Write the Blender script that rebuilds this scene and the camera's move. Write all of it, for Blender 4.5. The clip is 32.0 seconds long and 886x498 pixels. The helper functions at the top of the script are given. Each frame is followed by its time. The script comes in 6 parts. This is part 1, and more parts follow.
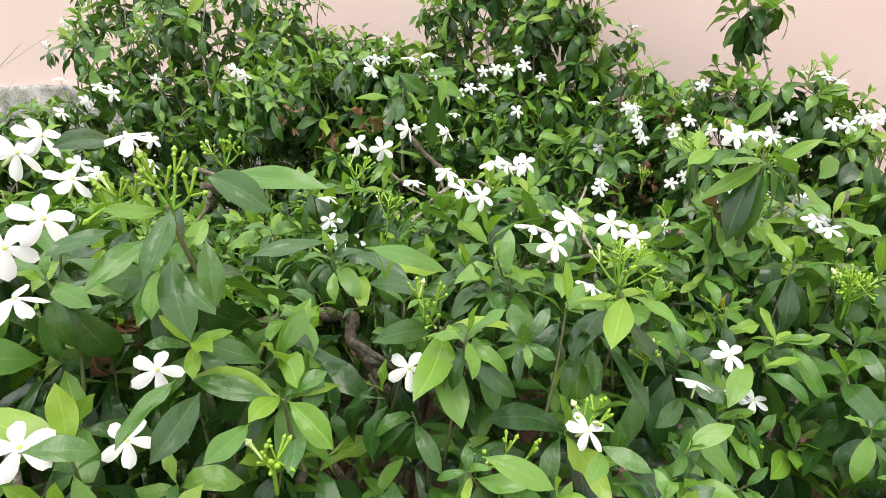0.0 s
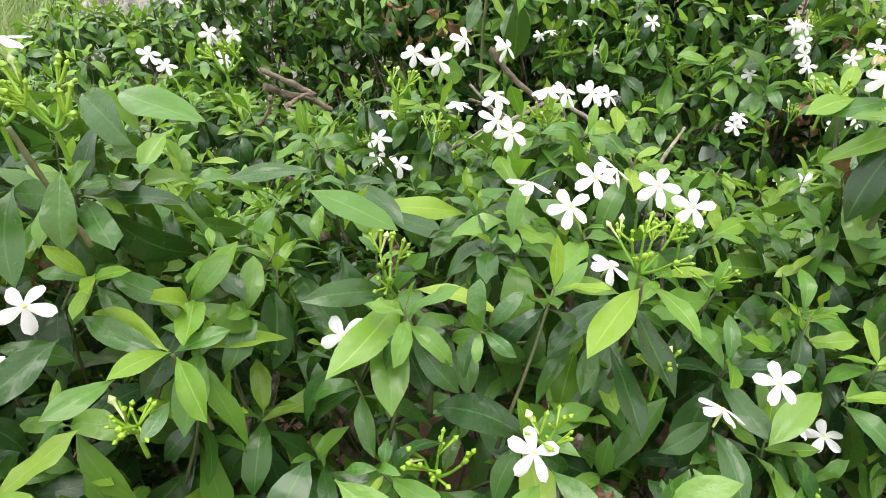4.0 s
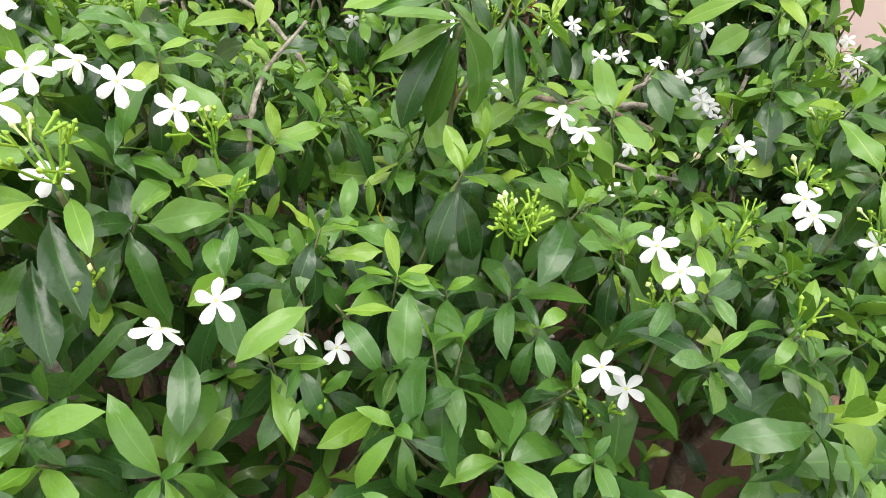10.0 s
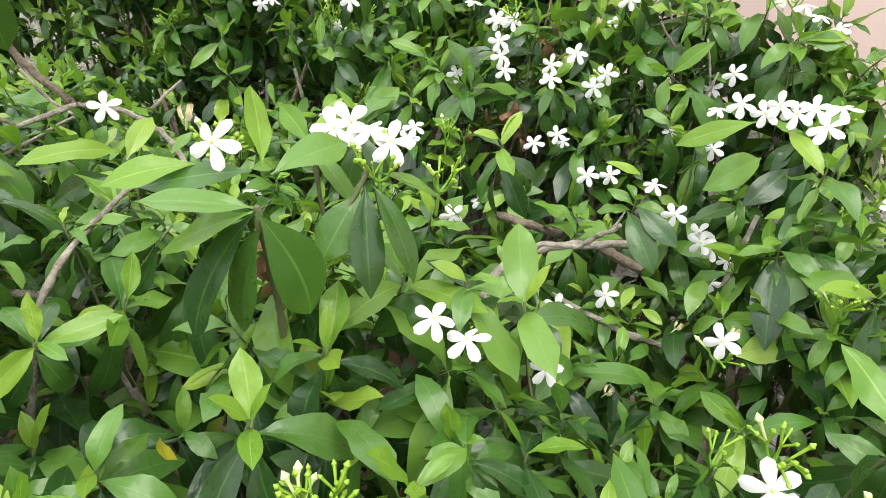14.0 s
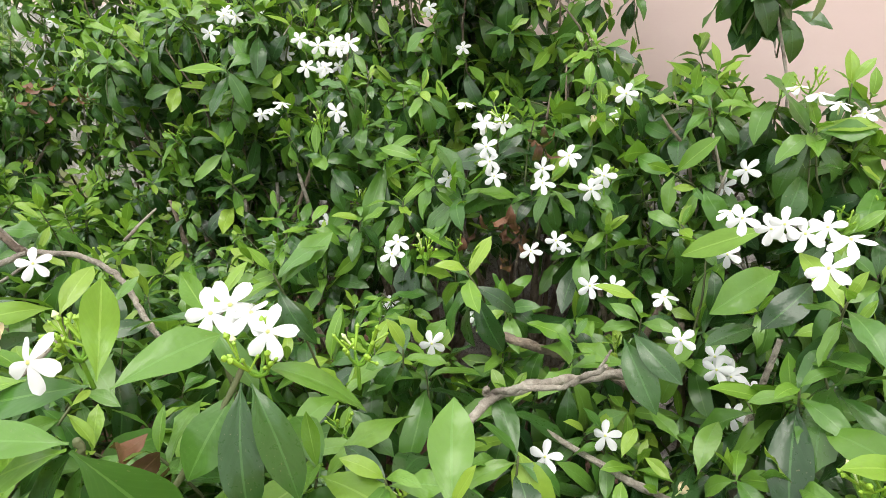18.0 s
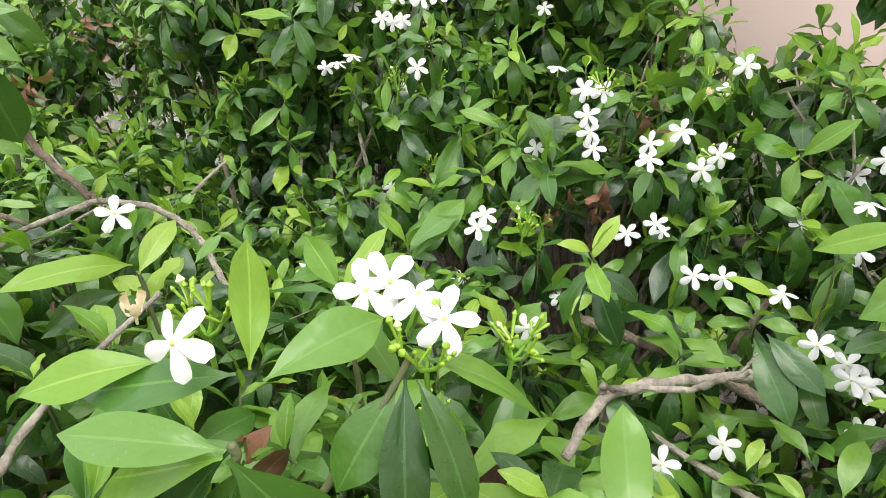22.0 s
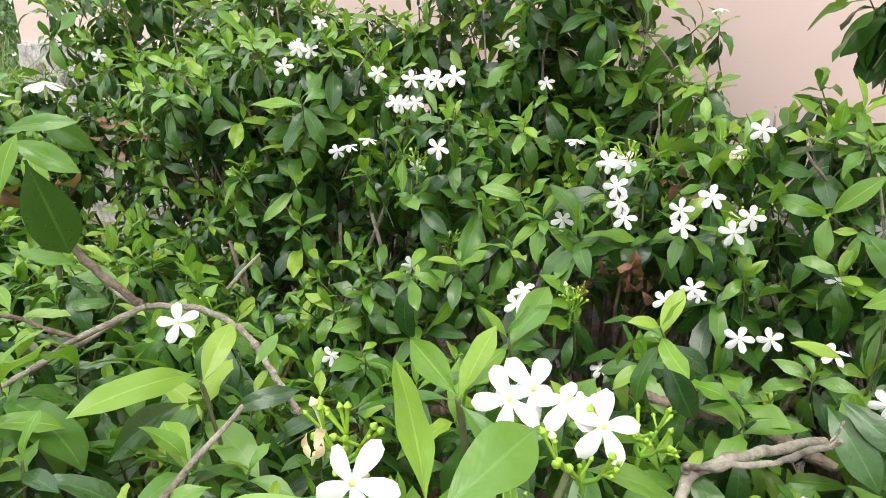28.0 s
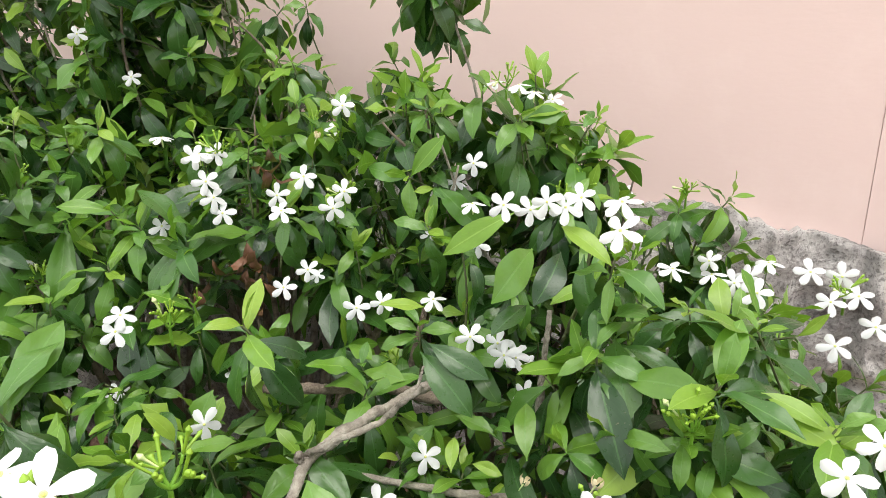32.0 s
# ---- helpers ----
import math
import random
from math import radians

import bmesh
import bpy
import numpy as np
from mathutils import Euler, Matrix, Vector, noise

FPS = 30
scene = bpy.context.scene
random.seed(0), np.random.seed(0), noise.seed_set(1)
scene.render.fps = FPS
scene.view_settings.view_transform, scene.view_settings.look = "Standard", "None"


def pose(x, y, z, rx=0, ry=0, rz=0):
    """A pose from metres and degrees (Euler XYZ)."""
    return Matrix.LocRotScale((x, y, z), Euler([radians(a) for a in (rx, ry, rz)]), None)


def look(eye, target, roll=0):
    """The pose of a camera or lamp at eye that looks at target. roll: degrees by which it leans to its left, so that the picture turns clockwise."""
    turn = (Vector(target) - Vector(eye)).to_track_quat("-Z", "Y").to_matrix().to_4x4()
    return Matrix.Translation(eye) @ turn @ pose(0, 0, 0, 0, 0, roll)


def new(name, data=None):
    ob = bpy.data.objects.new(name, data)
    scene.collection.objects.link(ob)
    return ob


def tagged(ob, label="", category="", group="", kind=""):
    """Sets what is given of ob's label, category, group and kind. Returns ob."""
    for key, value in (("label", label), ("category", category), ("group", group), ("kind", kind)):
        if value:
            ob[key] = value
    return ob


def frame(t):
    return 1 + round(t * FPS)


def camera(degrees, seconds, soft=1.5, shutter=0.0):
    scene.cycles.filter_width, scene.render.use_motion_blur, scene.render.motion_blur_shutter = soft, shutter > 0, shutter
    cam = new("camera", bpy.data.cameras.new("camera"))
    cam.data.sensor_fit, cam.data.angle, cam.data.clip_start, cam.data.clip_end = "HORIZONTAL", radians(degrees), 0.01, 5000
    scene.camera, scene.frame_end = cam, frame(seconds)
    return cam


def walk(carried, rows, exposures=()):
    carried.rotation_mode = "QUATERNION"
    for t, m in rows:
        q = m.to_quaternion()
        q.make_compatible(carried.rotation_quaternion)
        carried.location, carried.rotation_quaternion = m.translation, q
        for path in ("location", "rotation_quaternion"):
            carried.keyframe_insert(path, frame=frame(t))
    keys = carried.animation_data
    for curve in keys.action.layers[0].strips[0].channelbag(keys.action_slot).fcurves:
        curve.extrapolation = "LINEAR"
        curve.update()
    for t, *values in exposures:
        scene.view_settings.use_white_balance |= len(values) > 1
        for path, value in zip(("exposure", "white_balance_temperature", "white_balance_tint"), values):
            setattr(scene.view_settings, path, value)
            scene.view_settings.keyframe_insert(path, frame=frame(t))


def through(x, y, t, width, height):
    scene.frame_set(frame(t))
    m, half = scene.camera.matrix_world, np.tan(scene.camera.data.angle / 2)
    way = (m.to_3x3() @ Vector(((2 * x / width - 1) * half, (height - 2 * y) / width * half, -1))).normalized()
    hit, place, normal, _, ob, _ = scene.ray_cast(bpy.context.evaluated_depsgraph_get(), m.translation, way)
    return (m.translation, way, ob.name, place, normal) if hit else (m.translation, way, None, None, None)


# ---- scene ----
cam = camera(70.67, 32.0, soft=0.7)
PATH = [
    (0, (0.2720, 0.1427, 1.4275), (0.0627, 2.0643, 0.9143), -3.31),
    (0.5, (0.2811, 0.1395, 1.4348), (0.0798, 2.0775, 0.9836), -2.63),
    (1, (0.3058, 0.1274, 1.4188), (0.0769, 2.0701, 1.0020), -4.23),
    (1.5, (0.3298, 0.1221, 1.4296), (0.1099, 2.0577, 0.9765), -5.50),
    (2, (0.3334, 0.1460, 1.4110), (0.1488, 2.0659, 0.8819), -4.36),
    (2.5, (0.3388, 0.2253, 1.4028), (0.2009, 2.0987, 0.7164), -0.79),
    (3, (0.3554, 0.2845, 1.4171), (0.0984, 2.1062, 0.6326), -0.48),
    (3.5, (0.3861, 0.3119, 1.4251), (-0.1606, 2.0631, 0.6286), -0.67),
    (5.5, (0.5385, 0.3099, 1.4370), (-0.2432, 1.9994, 0.7059), -1.15),
    (6, (0.5742, 0.3130, 1.4304), (-0.1438, 2.0368, 0.7142), -0.79),
    (6.5, (0.6242, 0.3170, 1.4262), (-0.0471, 2.0687, 0.7329), -1.35),
    (7, (0.6598, 0.3110, 1.4291), (0.0293, 2.0913, 0.7712), -1.13),
    (7.5, (0.6998, 0.3036, 1.4176), (0.1708, 2.1281, 0.7921), -2.13),
    (8, (0.7103, 0.3093, 1.4289), (0.2385, 2.1257, 0.7376), -1.49),
    (8.5, (0.7386, 0.3273, 1.4119), (0.3383, 2.1197, 0.6201), -1.58),
    (9, (0.7374, 0.3916, 1.4184), (0.4542, 2.1511, 0.5107), -0.05),
    (9.5, (0.7229, 0.4486, 1.4118), (0.5280, 2.1713, 0.4147), 1.89),
    (10, (0.7825, 0.4740, 1.4160), (0.4845, 2.1577, 0.3785), 4.03),
    (10.5, (0.8632, 0.4821, 1.4171), (0.4242, 2.1536, 0.4105), 2.64),
    (11, (0.9204, 0.5161, 1.4196), (0.4916, 2.1898, 0.4123), 4.20),
    (11.5, (0.9686, 0.5285, 1.4234), (0.4743, 2.2078, 0.4561), 2.42),
    (12, (0.9732, 0.5522, 1.4243), (0.4751, 2.2338, 0.4630), 1.27),
    (12.5, (0.9629, 0.5995, 1.4322), (0.5559, 2.3422, 0.5391), 2.34),
    (13, (0.9122, 0.6612, 1.4601), (0.5998, 2.4235, 0.5675), 3.59),
    (13.5, (0.9032, 0.7204, 1.4555), (0.5640, 2.4640, 0.5364), 3.14),
    (14, (0.9181, 0.7812, 1.4725), (0.4101, 2.4915, 0.5688), 3.83),
    (14.5, (0.9284, 0.8077, 1.4845), (0.3554, 2.5049, 0.5950), 4.37),
    (16.5, (0.9697, 0.8679, 1.5153), (0.2492, 2.5559, 0.7206), 0.34),
    (17, (0.9833, 0.8871, 1.5187), (0.2322, 2.5674, 0.7360), -0.55),
    (17.5, (0.9958, 0.9073, 1.5226), (0.2632, 2.6048, 0.7597), -0.80),
    (18, (0.9959, 0.9429, 1.5276), (0.2731, 2.6621, 0.8051), -0.97),
    (18.5, (0.9831, 0.9819, 1.5302), (0.2873, 2.7249, 0.8389), -1.26),
    (19, (0.9757, 1.0017, 1.5230), (0.2590, 2.7384, 0.8371), -1.80),
    (19.5, (0.9487, 0.9943, 1.5126), (0.2694, 2.7262, 0.7783), -1.51),
    (20, (0.9014, 1.0009, 1.5055), (0.2323, 2.7251, 0.7442), 0.00),
    (20.5, (0.8727, 1.0147, 1.5003), (0.2035, 2.7143, 0.6856), 0.64),
    (21, (0.8759, 1.0105, 1.4965), (0.1981, 2.6944, 0.6569), 0.64),
    (21.5, (0.8773, 0.9906, 1.4888), (0.1871, 2.6792, 0.6690), 1.73),
    (22, (0.8502, 0.9701, 1.4960), (0.1059, 2.6421, 0.6894), 2.29),
    (22.5, (0.8293, 0.9411, 1.4883), (-0.0566, 2.5601, 0.7178), 3.23),
    (23, (0.8039, 0.9288, 1.4831), (-0.1437, 2.5040, 0.6953), 4.12),
    (23.5, (0.7774, 0.9058, 1.4799), (-0.2530, 2.4227, 0.6818), 4.79),
    (24, (0.7702, 0.8994, 1.4836), (-0.3245, 2.3691, 0.6826), 4.66),
    (24.5, (0.7676, 0.8935, 1.4874), (-0.4053, 2.3110, 0.7033), 3.64),
    (25, (0.7507, 0.8943, 1.4974), (-0.3740, 2.3776, 0.7662), -0.28),
    (25.5, (0.7484, 0.9012, 1.5068), (-0.3240, 2.4379, 0.8078), -3.71),
    (27.5, (0.7479, 0.9447, 1.5102), (-0.0458, 2.6758, 0.8991), -1.36),
    (28, (0.7519, 0.9489, 1.5134), (0.0444, 2.7165, 0.9012), -0.61),
    (28.5, (0.7641, 0.9607, 1.5137), (0.1543, 2.7658, 0.9055), -0.74),
    (29, (0.7674, 0.9657, 1.5111), (0.2618, 2.7959, 0.8829), -0.74),
    (29.5, (0.7817, 0.9702, 1.5187), (0.3337, 2.8236, 0.9152), -1.56),
    (30, (0.7944, 0.9776, 1.5101), (0.4217, 2.8526, 0.9223), -2.19),
    (30.5, (0.8095, 0.9919, 1.5148), (0.5735, 2.8702, 0.8694), -2.99),
    (31, (0.8330, 0.9960, 1.5140), (0.7424, 2.8852, 0.8639), -3.57),
    (31.5, (0.8577, 0.9997, 1.5137), (0.9005, 2.8871, 0.8535), -3.61),
    (32, (0.8824, 1.0070, 1.5023), (1.1110, 2.8738, 0.8221), -3.67),
]
# the lens darkens its picture a little where the pale wall fills it
walk(cam, [(t, look(eye, target, roll)) for t, eye, target, roll in PATH],
     [(0, 0.13), (1, 0.08), (3, 0.22), (8, 0.25), (13, 0.26), (17, 0.25), (19, 0.13), (20, 0.19), (23, 0.24), (25, 0.19), (28, 0.24), (30, 0.22), (31, 0.14), (32, 0.07)])

# ---- world, sun, exposure ----
world = bpy.data.worlds.new("sky")
scene.world = world
world.use_nodes = True
wn, wl = world.node_tree.nodes, world.node_tree.links
wn.clear()
sky = wn.new("ShaderNodeTexSky")
sky.sky_type, sky.sun_disc = "NISHITA", False
sky.sun_elevation, sky.sun_rotation = radians(58), radians(200)
veil = wn.new("ShaderNodeMix")
veil.data_type = "RGBA"
veil.inputs[0].default_value = 0.8
way = wn.new("ShaderNodeTexCoord")
high = wn.new("ShaderNodeSeparateXYZ")
cloud = wn.new("ShaderNodeValToRGB")      # an overcast sky is brighter overhead than near the horizon
cloud.color_ramp.elements[0].color, cloud.color_ramp.elements[1].color = (0.68, 0.68, 0.68, 1), (1.0, 1.0, 0.98, 1)
cloud.color_ramp.elements[0].position, cloud.color_ramp.elements[1].position = 0.0, 0.9
gain = wn.new("ShaderNodeMix")
gain.data_type, gain.blend_type = "RGBA", "MULTIPLY"
gain.inputs[0].default_value = 1.0
gain.inputs[7].default_value = (16.3, 16.2, 15.7, 1)
wl.new(way.outputs["Generated"], high.inputs[0])
wl.new(high.outputs[2], cloud.inputs[0])
wl.new(cloud.outputs[0], gain.inputs[6])
wl.new(gain.outputs[2], veil.inputs[7])
back = wn.new("ShaderNodeBackground")
back.inputs[1].default_value = 0.165
outw = wn.new("ShaderNodeOutputWorld")
wl.new(sky.outputs[0], veil.inputs[6])
wl.new(veil.outputs[2], back.inputs[0])
wl.new(back.outputs[0], outw.inputs[0])

sun = new("sun", bpy.data.lights.new("sun", "SUN"))
sun.data.energy, sun.data.angle, sun.data.color = 2.2, radians(38), (1.0, 0.96, 0.88)
sun.matrix_world = look((0.5, -1.1, 3.4), (0, 0, 0))


# ---- materials ----
def material(name):
    m = bpy.data.materials.new(name)
    m.use_nodes = True
    n, l = m.node_tree.nodes, m.node_tree.links
    return m, n, l, n["Principled BSDF"], n["Material Output"]


def math_node(n, l, op, a, b=0.0):
    k = n.new("ShaderNodeMath")
    k.operation = op
    for socket, v in ((k.inputs[0], a), (k.inputs[1], b)):
        if isinstance(v, (int, float)):
            socket.default_value = v
        else:
            l.new(v, socket)
    return k.outputs[0]


def ramp(n, l, fac, stops):
    r = n.new("ShaderNodeValToRGB")
    while len(r.color_ramp.elements) < len(stops):
        r.color_ramp.elements.new(0.5)
    for e, (p, c) in zip(r.color_ramp.elements, stops):
        e.position, e.color = p, (*c, 1)
    l.new(fac, r.inputs[0])
    return r.outputs[0]


def blend(n, l, fac, a, b, kind="MIX"):
    k = n.new("ShaderNodeMix")
    k.data_type, k.blend_type = "RGBA", kind
    for socket, v in ((k.inputs[0], fac), (k.inputs[6], a), (k.inputs[7], b)):
        if isinstance(v, (int, float)):
            socket.default_value = v
        elif isinstance(v, tuple):
            socket.default_value = (*v, 1)
        else:
            l.new(v, socket)
    return k.outputs[2]


def speckle(n, l, scale, detail=4.0, rough=0.6, coord="Object"):
    tc = n.new("ShaderNodeTexCoord")
    t = n.new("ShaderNodeTexNoise")
    t.inputs["Scale"].default_value, t.inputs["Detail"].default_value, t.inputs["Roughness"].default_value = scale, detail, rough
    l.new(tc.outputs[coord], t.inputs["Vector"])
    return t.outputs["Fac"]


def bump(n, l, b, height, strength, distance=0.01):
    k = n.new("ShaderNodeBump")
    k.inputs["Strength"].default_value, k.inputs["Distance"].default_value = strength, distance
    l.new(height, k.inputs["Height"])
    l.new(k.outputs[0], b.inputs["Normal"])


def leaf_material(name, stops, rough, through, vein):
    """A leaf: its colour varies from leaf to leaf, with a pale midrib, side veins, uneven blade and a thin, glossy skin."""
    m, n, l, b, out = material(name)
    oi, geo = n.new("ShaderNodeObjectInfo"), n.new("ShaderNodeNewGeometry")
    which = math_node(n, l, "FRACT", math_node(n, l, "ADD", oi.outputs["Random"], geo.outputs["Random Per Island"]))
    col = ramp(n, l, which, stops)
    uv = n.new("ShaderNodeUVMap")
    sep = n.new("ShaderNodeSeparateXYZ")
    l.new(uv.outputs[0], sep.inputs[0])
    spot = n.new("ShaderNodeCombineXYZ")      # a place on this very leaf, in leaf lengths
    l.new(math_node(n, l, "MULTIPLY", sep.outputs[0], 0.36), spot.inputs[0])
    l.new(sep.outputs[1], spot.inputs[1])
    l.new(math_node(n, l, "MULTIPLY", which, 61.0), spot.inputs[2])

    def mottle(scale, detail):
        t = n.new("ShaderNodeTexNoise")
        t.inputs["Scale"].default_value, t.inputs["Detail"].default_value, t.inputs["Roughness"].default_value = scale, detail, 0.6
        l.new(spot.outputs[0], t.inputs["Vector"])
        return t.outputs["Fac"]

    off = math_node(n, l, "ABSOLUTE", math_node(n, l, "SUBTRACT", sep.outputs[0], 0.5))
    rib = math_node(n, l, "LESS_THAN", off, 0.028)
    slant = math_node(n, l, "ADD", math_node(n, l, "MULTIPLY", sep.outputs[1], 30.0), math_node(n, l, "MULTIPLY", off, -22.0))
    side = math_node(n, l, "POWER", math_node(n, l, "ABSOLUTE", math_node(n, l, "SINE", slant)), 24.0)
    swell, blotch = mottle(4.5, 2.0), mottle(16.0, 4.0)
    col = blend(n, l, math_node(n, l, "MULTIPLY", blotch, 0.28), col, tuple(c * 0.5 for c in stops[0][1]))
    fleck = ramp(n, l, mottle(34.0, 1.0), [(0.72, (0, 0, 0)), (0.76, (0.55, 0.55, 0.55))])      # bites and specks of dirt
    col = blend(n, l, fleck, col, (0.20, 0.19, 0.10))
    col = blend(n, l, math_node(n, l, "MULTIPLY", side, 0.06), col, vein)
    col = blend(n, l, math_node(n, l, "MULTIPLY", rib, 0.5), col, vein)
    l.new(col, b.inputs["Base Color"])
    l.new(math_node(n, l, "ADD", math_node(n, l, "MULTIPLY", blotch, 0.22), rough - 0.11), b.inputs["Roughness"])
    b.inputs["Specular IOR Level"].default_value = 0.36
    b.inputs["Coat Weight"].default_value, b.inputs["Coat Roughness"].default_value, b.inputs["Coat IOR"].default_value = 0.30, 0.13, 1.45      # waxy skin
    quilt = math_node(n, l, "MULTIPLY", math_node(n, l, "ABSOLUTE", math_node(n, l, "SINE", slant)), -0.018)      # the blade swells between the side veins
    height = math_node(n, l, "ADD", math_node(n, l, "MULTIPLY", blotch, 0.05), math_node(n, l, "SUBTRACT", quilt, math_node(n, l, "MULTIPLY", rib, 0.45)))
    height = math_node(n, l, "ADD", height, math_node(n, l, "MULTIPLY", swell, 0.8))
    bump(n, l, b, height, 0.55, 0.004)
    tr = n.new("ShaderNodeBsdfTranslucent")
    l.new(blend(n, l, 0.5, col, (0.26, 0.52, 0.03)), tr.inputs[0])
    mix = n.new("ShaderNodeMixShader")
    mix.inputs[0].default_value = through
    l.new(b.outputs[0], mix.inputs[1])
    l.new(tr.outputs[0], mix.inputs[2])
    l.new(mix.outputs[0], out.inputs[0])
    return m


OLD = leaf_material("old_leaf", [(0.0, (0.014, 0.046, 0.013)), (0.5, (0.030, 0.089, 0.017)), (1.0, (0.065, 0.157, 0.022))], 0.30, 0.12, (0.08, 0.19, 0.05))
MID = leaf_material("grown_leaf", [(0.0, (0.046, 0.132, 0.022)), (0.5, (0.091, 0.212, 0.030)), (1.0, (0.154, 0.292, 0.040))], 0.33, 0.22, (0.15, 0.30, 0.07))
YOUNG = leaf_material("young_leaf", [(0.0, (0.108, 0.25, 0.024)), (0.5, (0.178, 0.335, 0.035)), (1.0, (0.292, 0.43, 0.056))], 0.36, 0.32, (0.34, 0.52, 0.10))
DEAD = leaf_material("dead_leaf", [(0.0, (0.06, 0.026, 0.016)), (0.5, (0.14, 0.058, 0.032)), (1.0, (0.24, 0.11, 0.06))], 0.75, 0.1, (0.20, 0.11, 0.06))
YELLOW = leaf_material("yellowed_leaf", [(0.0, (0.50, 0.46, 0.03)), (1.0, (0.56, 0.52, 0.05))], 0.5, 0.2, (0.6, 0.5, 0.15))
LEAF_MATERIALS = [OLD, MID, YOUNG, DEAD, YELLOW]

PETAL, _n, _l, _b, _o = material("petal")
_b.inputs["Base Color"].default_value = (0.86, 0.87, 0.88, 1)
_b.inputs["Roughness"].default_value = 0.55
_c = blend(_n, _l, speckle(_n, _l, 60.0), (0.70, 0.71, 0.73), (0.77, 0.775, 0.785))
_l.new(_c, _b.inputs["Base Color"])
_t = _n.new("ShaderNodeBsdfTranslucent")
_t.inputs[0].default_value = (0.74, 0.77, 0.75, 1)
_m = _n.new("ShaderNodeMixShader")
_m.inputs[0].default_value = 0.3
_l.new(_b.outputs[0], _m.inputs[1])
_l.new(_t.outputs[0], _m.inputs[2])
_l.new(_m.outputs[0], _o.inputs[0])


def plain(name, a, b2, rough, scale, relief=0.0, distance=0.004):
    m, n, l, b, _ = material(name)
    f = speckle(n, l, scale, 6.0)
    l.new(blend(n, l, f, a, b2), b.inputs["Base Color"])
    b.inputs["Roughness"].default_value = rough
    if relief:
        bump(n, l, b, f, relief, distance)
    return m


THROAT = plain("throat", (0.65, 0.62, 0.10), (0.78, 0.74, 0.25), 0.6, 300)
STALK = plain("green_stalk", (0.11, 0.26, 0.02), (0.20, 0.38, 0.04), 0.45, 120)
BUD = plain("bud", (0.15, 0.31, 0.018), (0.30, 0.44, 0.045), 0.42, 160)
PALE_BUD = plain("pale_bud", (0.44, 0.55, 0.18), (0.68, 0.74, 0.42), 0.5, 160)
TWIG = plain("green_twig", (0.06, 0.085, 0.03), (0.13, 0.14, 0.06), 0.7, 90, 0.4)


def bark_material(name, dark, light):
    m, n, l, b, _ = material(name)
    f = speckle(n, l, 34.0, 8.0, 0.7)
    g = speckle(n, l, 210.0, 5.0, 0.7)
    col = blend(n, l, ramp(n, l, f, [(0.35, (0, 0, 0)), (0.65, (1, 1, 1))]), dark, light)
    col = blend(n, l, math_node(n, l, "MULTIPLY", g, 0.45), col, tuple(c * 0.5 for c in dark))
    l.new(col, b.inputs["Base Color"])
    b.inputs["Roughness"].default_value = 0.85
    bump(n, l, b, math_node(n, l, "ADD", f, g), 0.9, 0.006)
    return m


BARK = bark_material("brown_bark", (0.11, 0.08, 0.06), (0.36, 0.29, 0.22))
GREY_BARK = bark_material("grey_bark", (0.18, 0.15, 0.12), (0.58, 0.53, 0.45))

PLASTER, _n, _l, _b, _o = material("pink_plaster")
_f, _g = speckle(_n, _l, 0.9, 5.0), speckle(_n, _l, 7.0, 5.0)
_c = blend(_n, _l, _f, (0.665, 0.505, 0.475), (0.715, 0.555, 0.525))
_c = blend(_n, _l, math_node(_n, _l, "MULTIPLY", _g, 0.25), _c, (0.62, 0.465, 0.435))
_h = speckle(_n, _l, 2.6, 6.0, 0.7)
_c = blend(_n, _l, ramp(_n, _l, _h, [(0.52, (0, 0, 0)), (0.72, (0.5, 0.5, 0.5))]), _c, (0.745, 0.595, 0.56))      # thin, paler patches
_c = blend(_n, _l, ramp(_n, _l, speckle(_n, _l, 16.0, 3.0), [(0.74, (0, 0, 0)), (0.80, (0.45, 0.45, 0.45))]), _c, (0.42, 0.33, 0.30))      # specks of dirt
_l.new(_c, _b.inputs["Base Color"])
_b.inputs["Roughness"].default_value = 0.85
_tc = _n.new("ShaderNodeTexCoord")
_mp = _n.new("ShaderNodeMapping")
_mp.inputs["Scale"].default_value = (16, 30, 44)
_l.new(_tc.outputs["Object"], _mp.inputs[0])
_tn = _n.new("ShaderNodeTexNoise")
_tn.inputs["Scale"].default_value, _tn.inputs["Detail"].default_value = 2.2, 5
_l.new(_mp.outputs[0], _tn.inputs["Vector"])
bump(_n, _l, _b, math_node(_n, _l, "MULTIPLY", _tn.outputs["Fac"], speckle(_n, _l, 1.7, 4.0)), 0.26, 0.003)

CEMENT, _n, _l, _b, _o = material("weathered_cement")
_f, _g = speckle(_n, _l, 7.0, 8.0, 0.7), speckle(_n, _l, 75.0, 6.0, 0.75)
_c = ramp(_n, _l, _f, [(0.34, (0.13, 0.12, 0.12)), (0.43, (0.44, 0.41, 0.40)), (0.60, (0.72, 0.68, 0.66))])
_c = blend(_n, _l, ramp(_n, _l, _g, [(0.50, (0, 0, 0)), (0.60, (0.8, 0.8, 0.8))]), _c, (0.20, 0.18, 0.175))
_l.new(_c, _b.inputs["Base Color"])
_b.inputs["Roughness"].default_value = 0.95
bump(_n, _l, _b, math_node(_n, _l, "ADD", _f, _g), 0.9, 0.02)

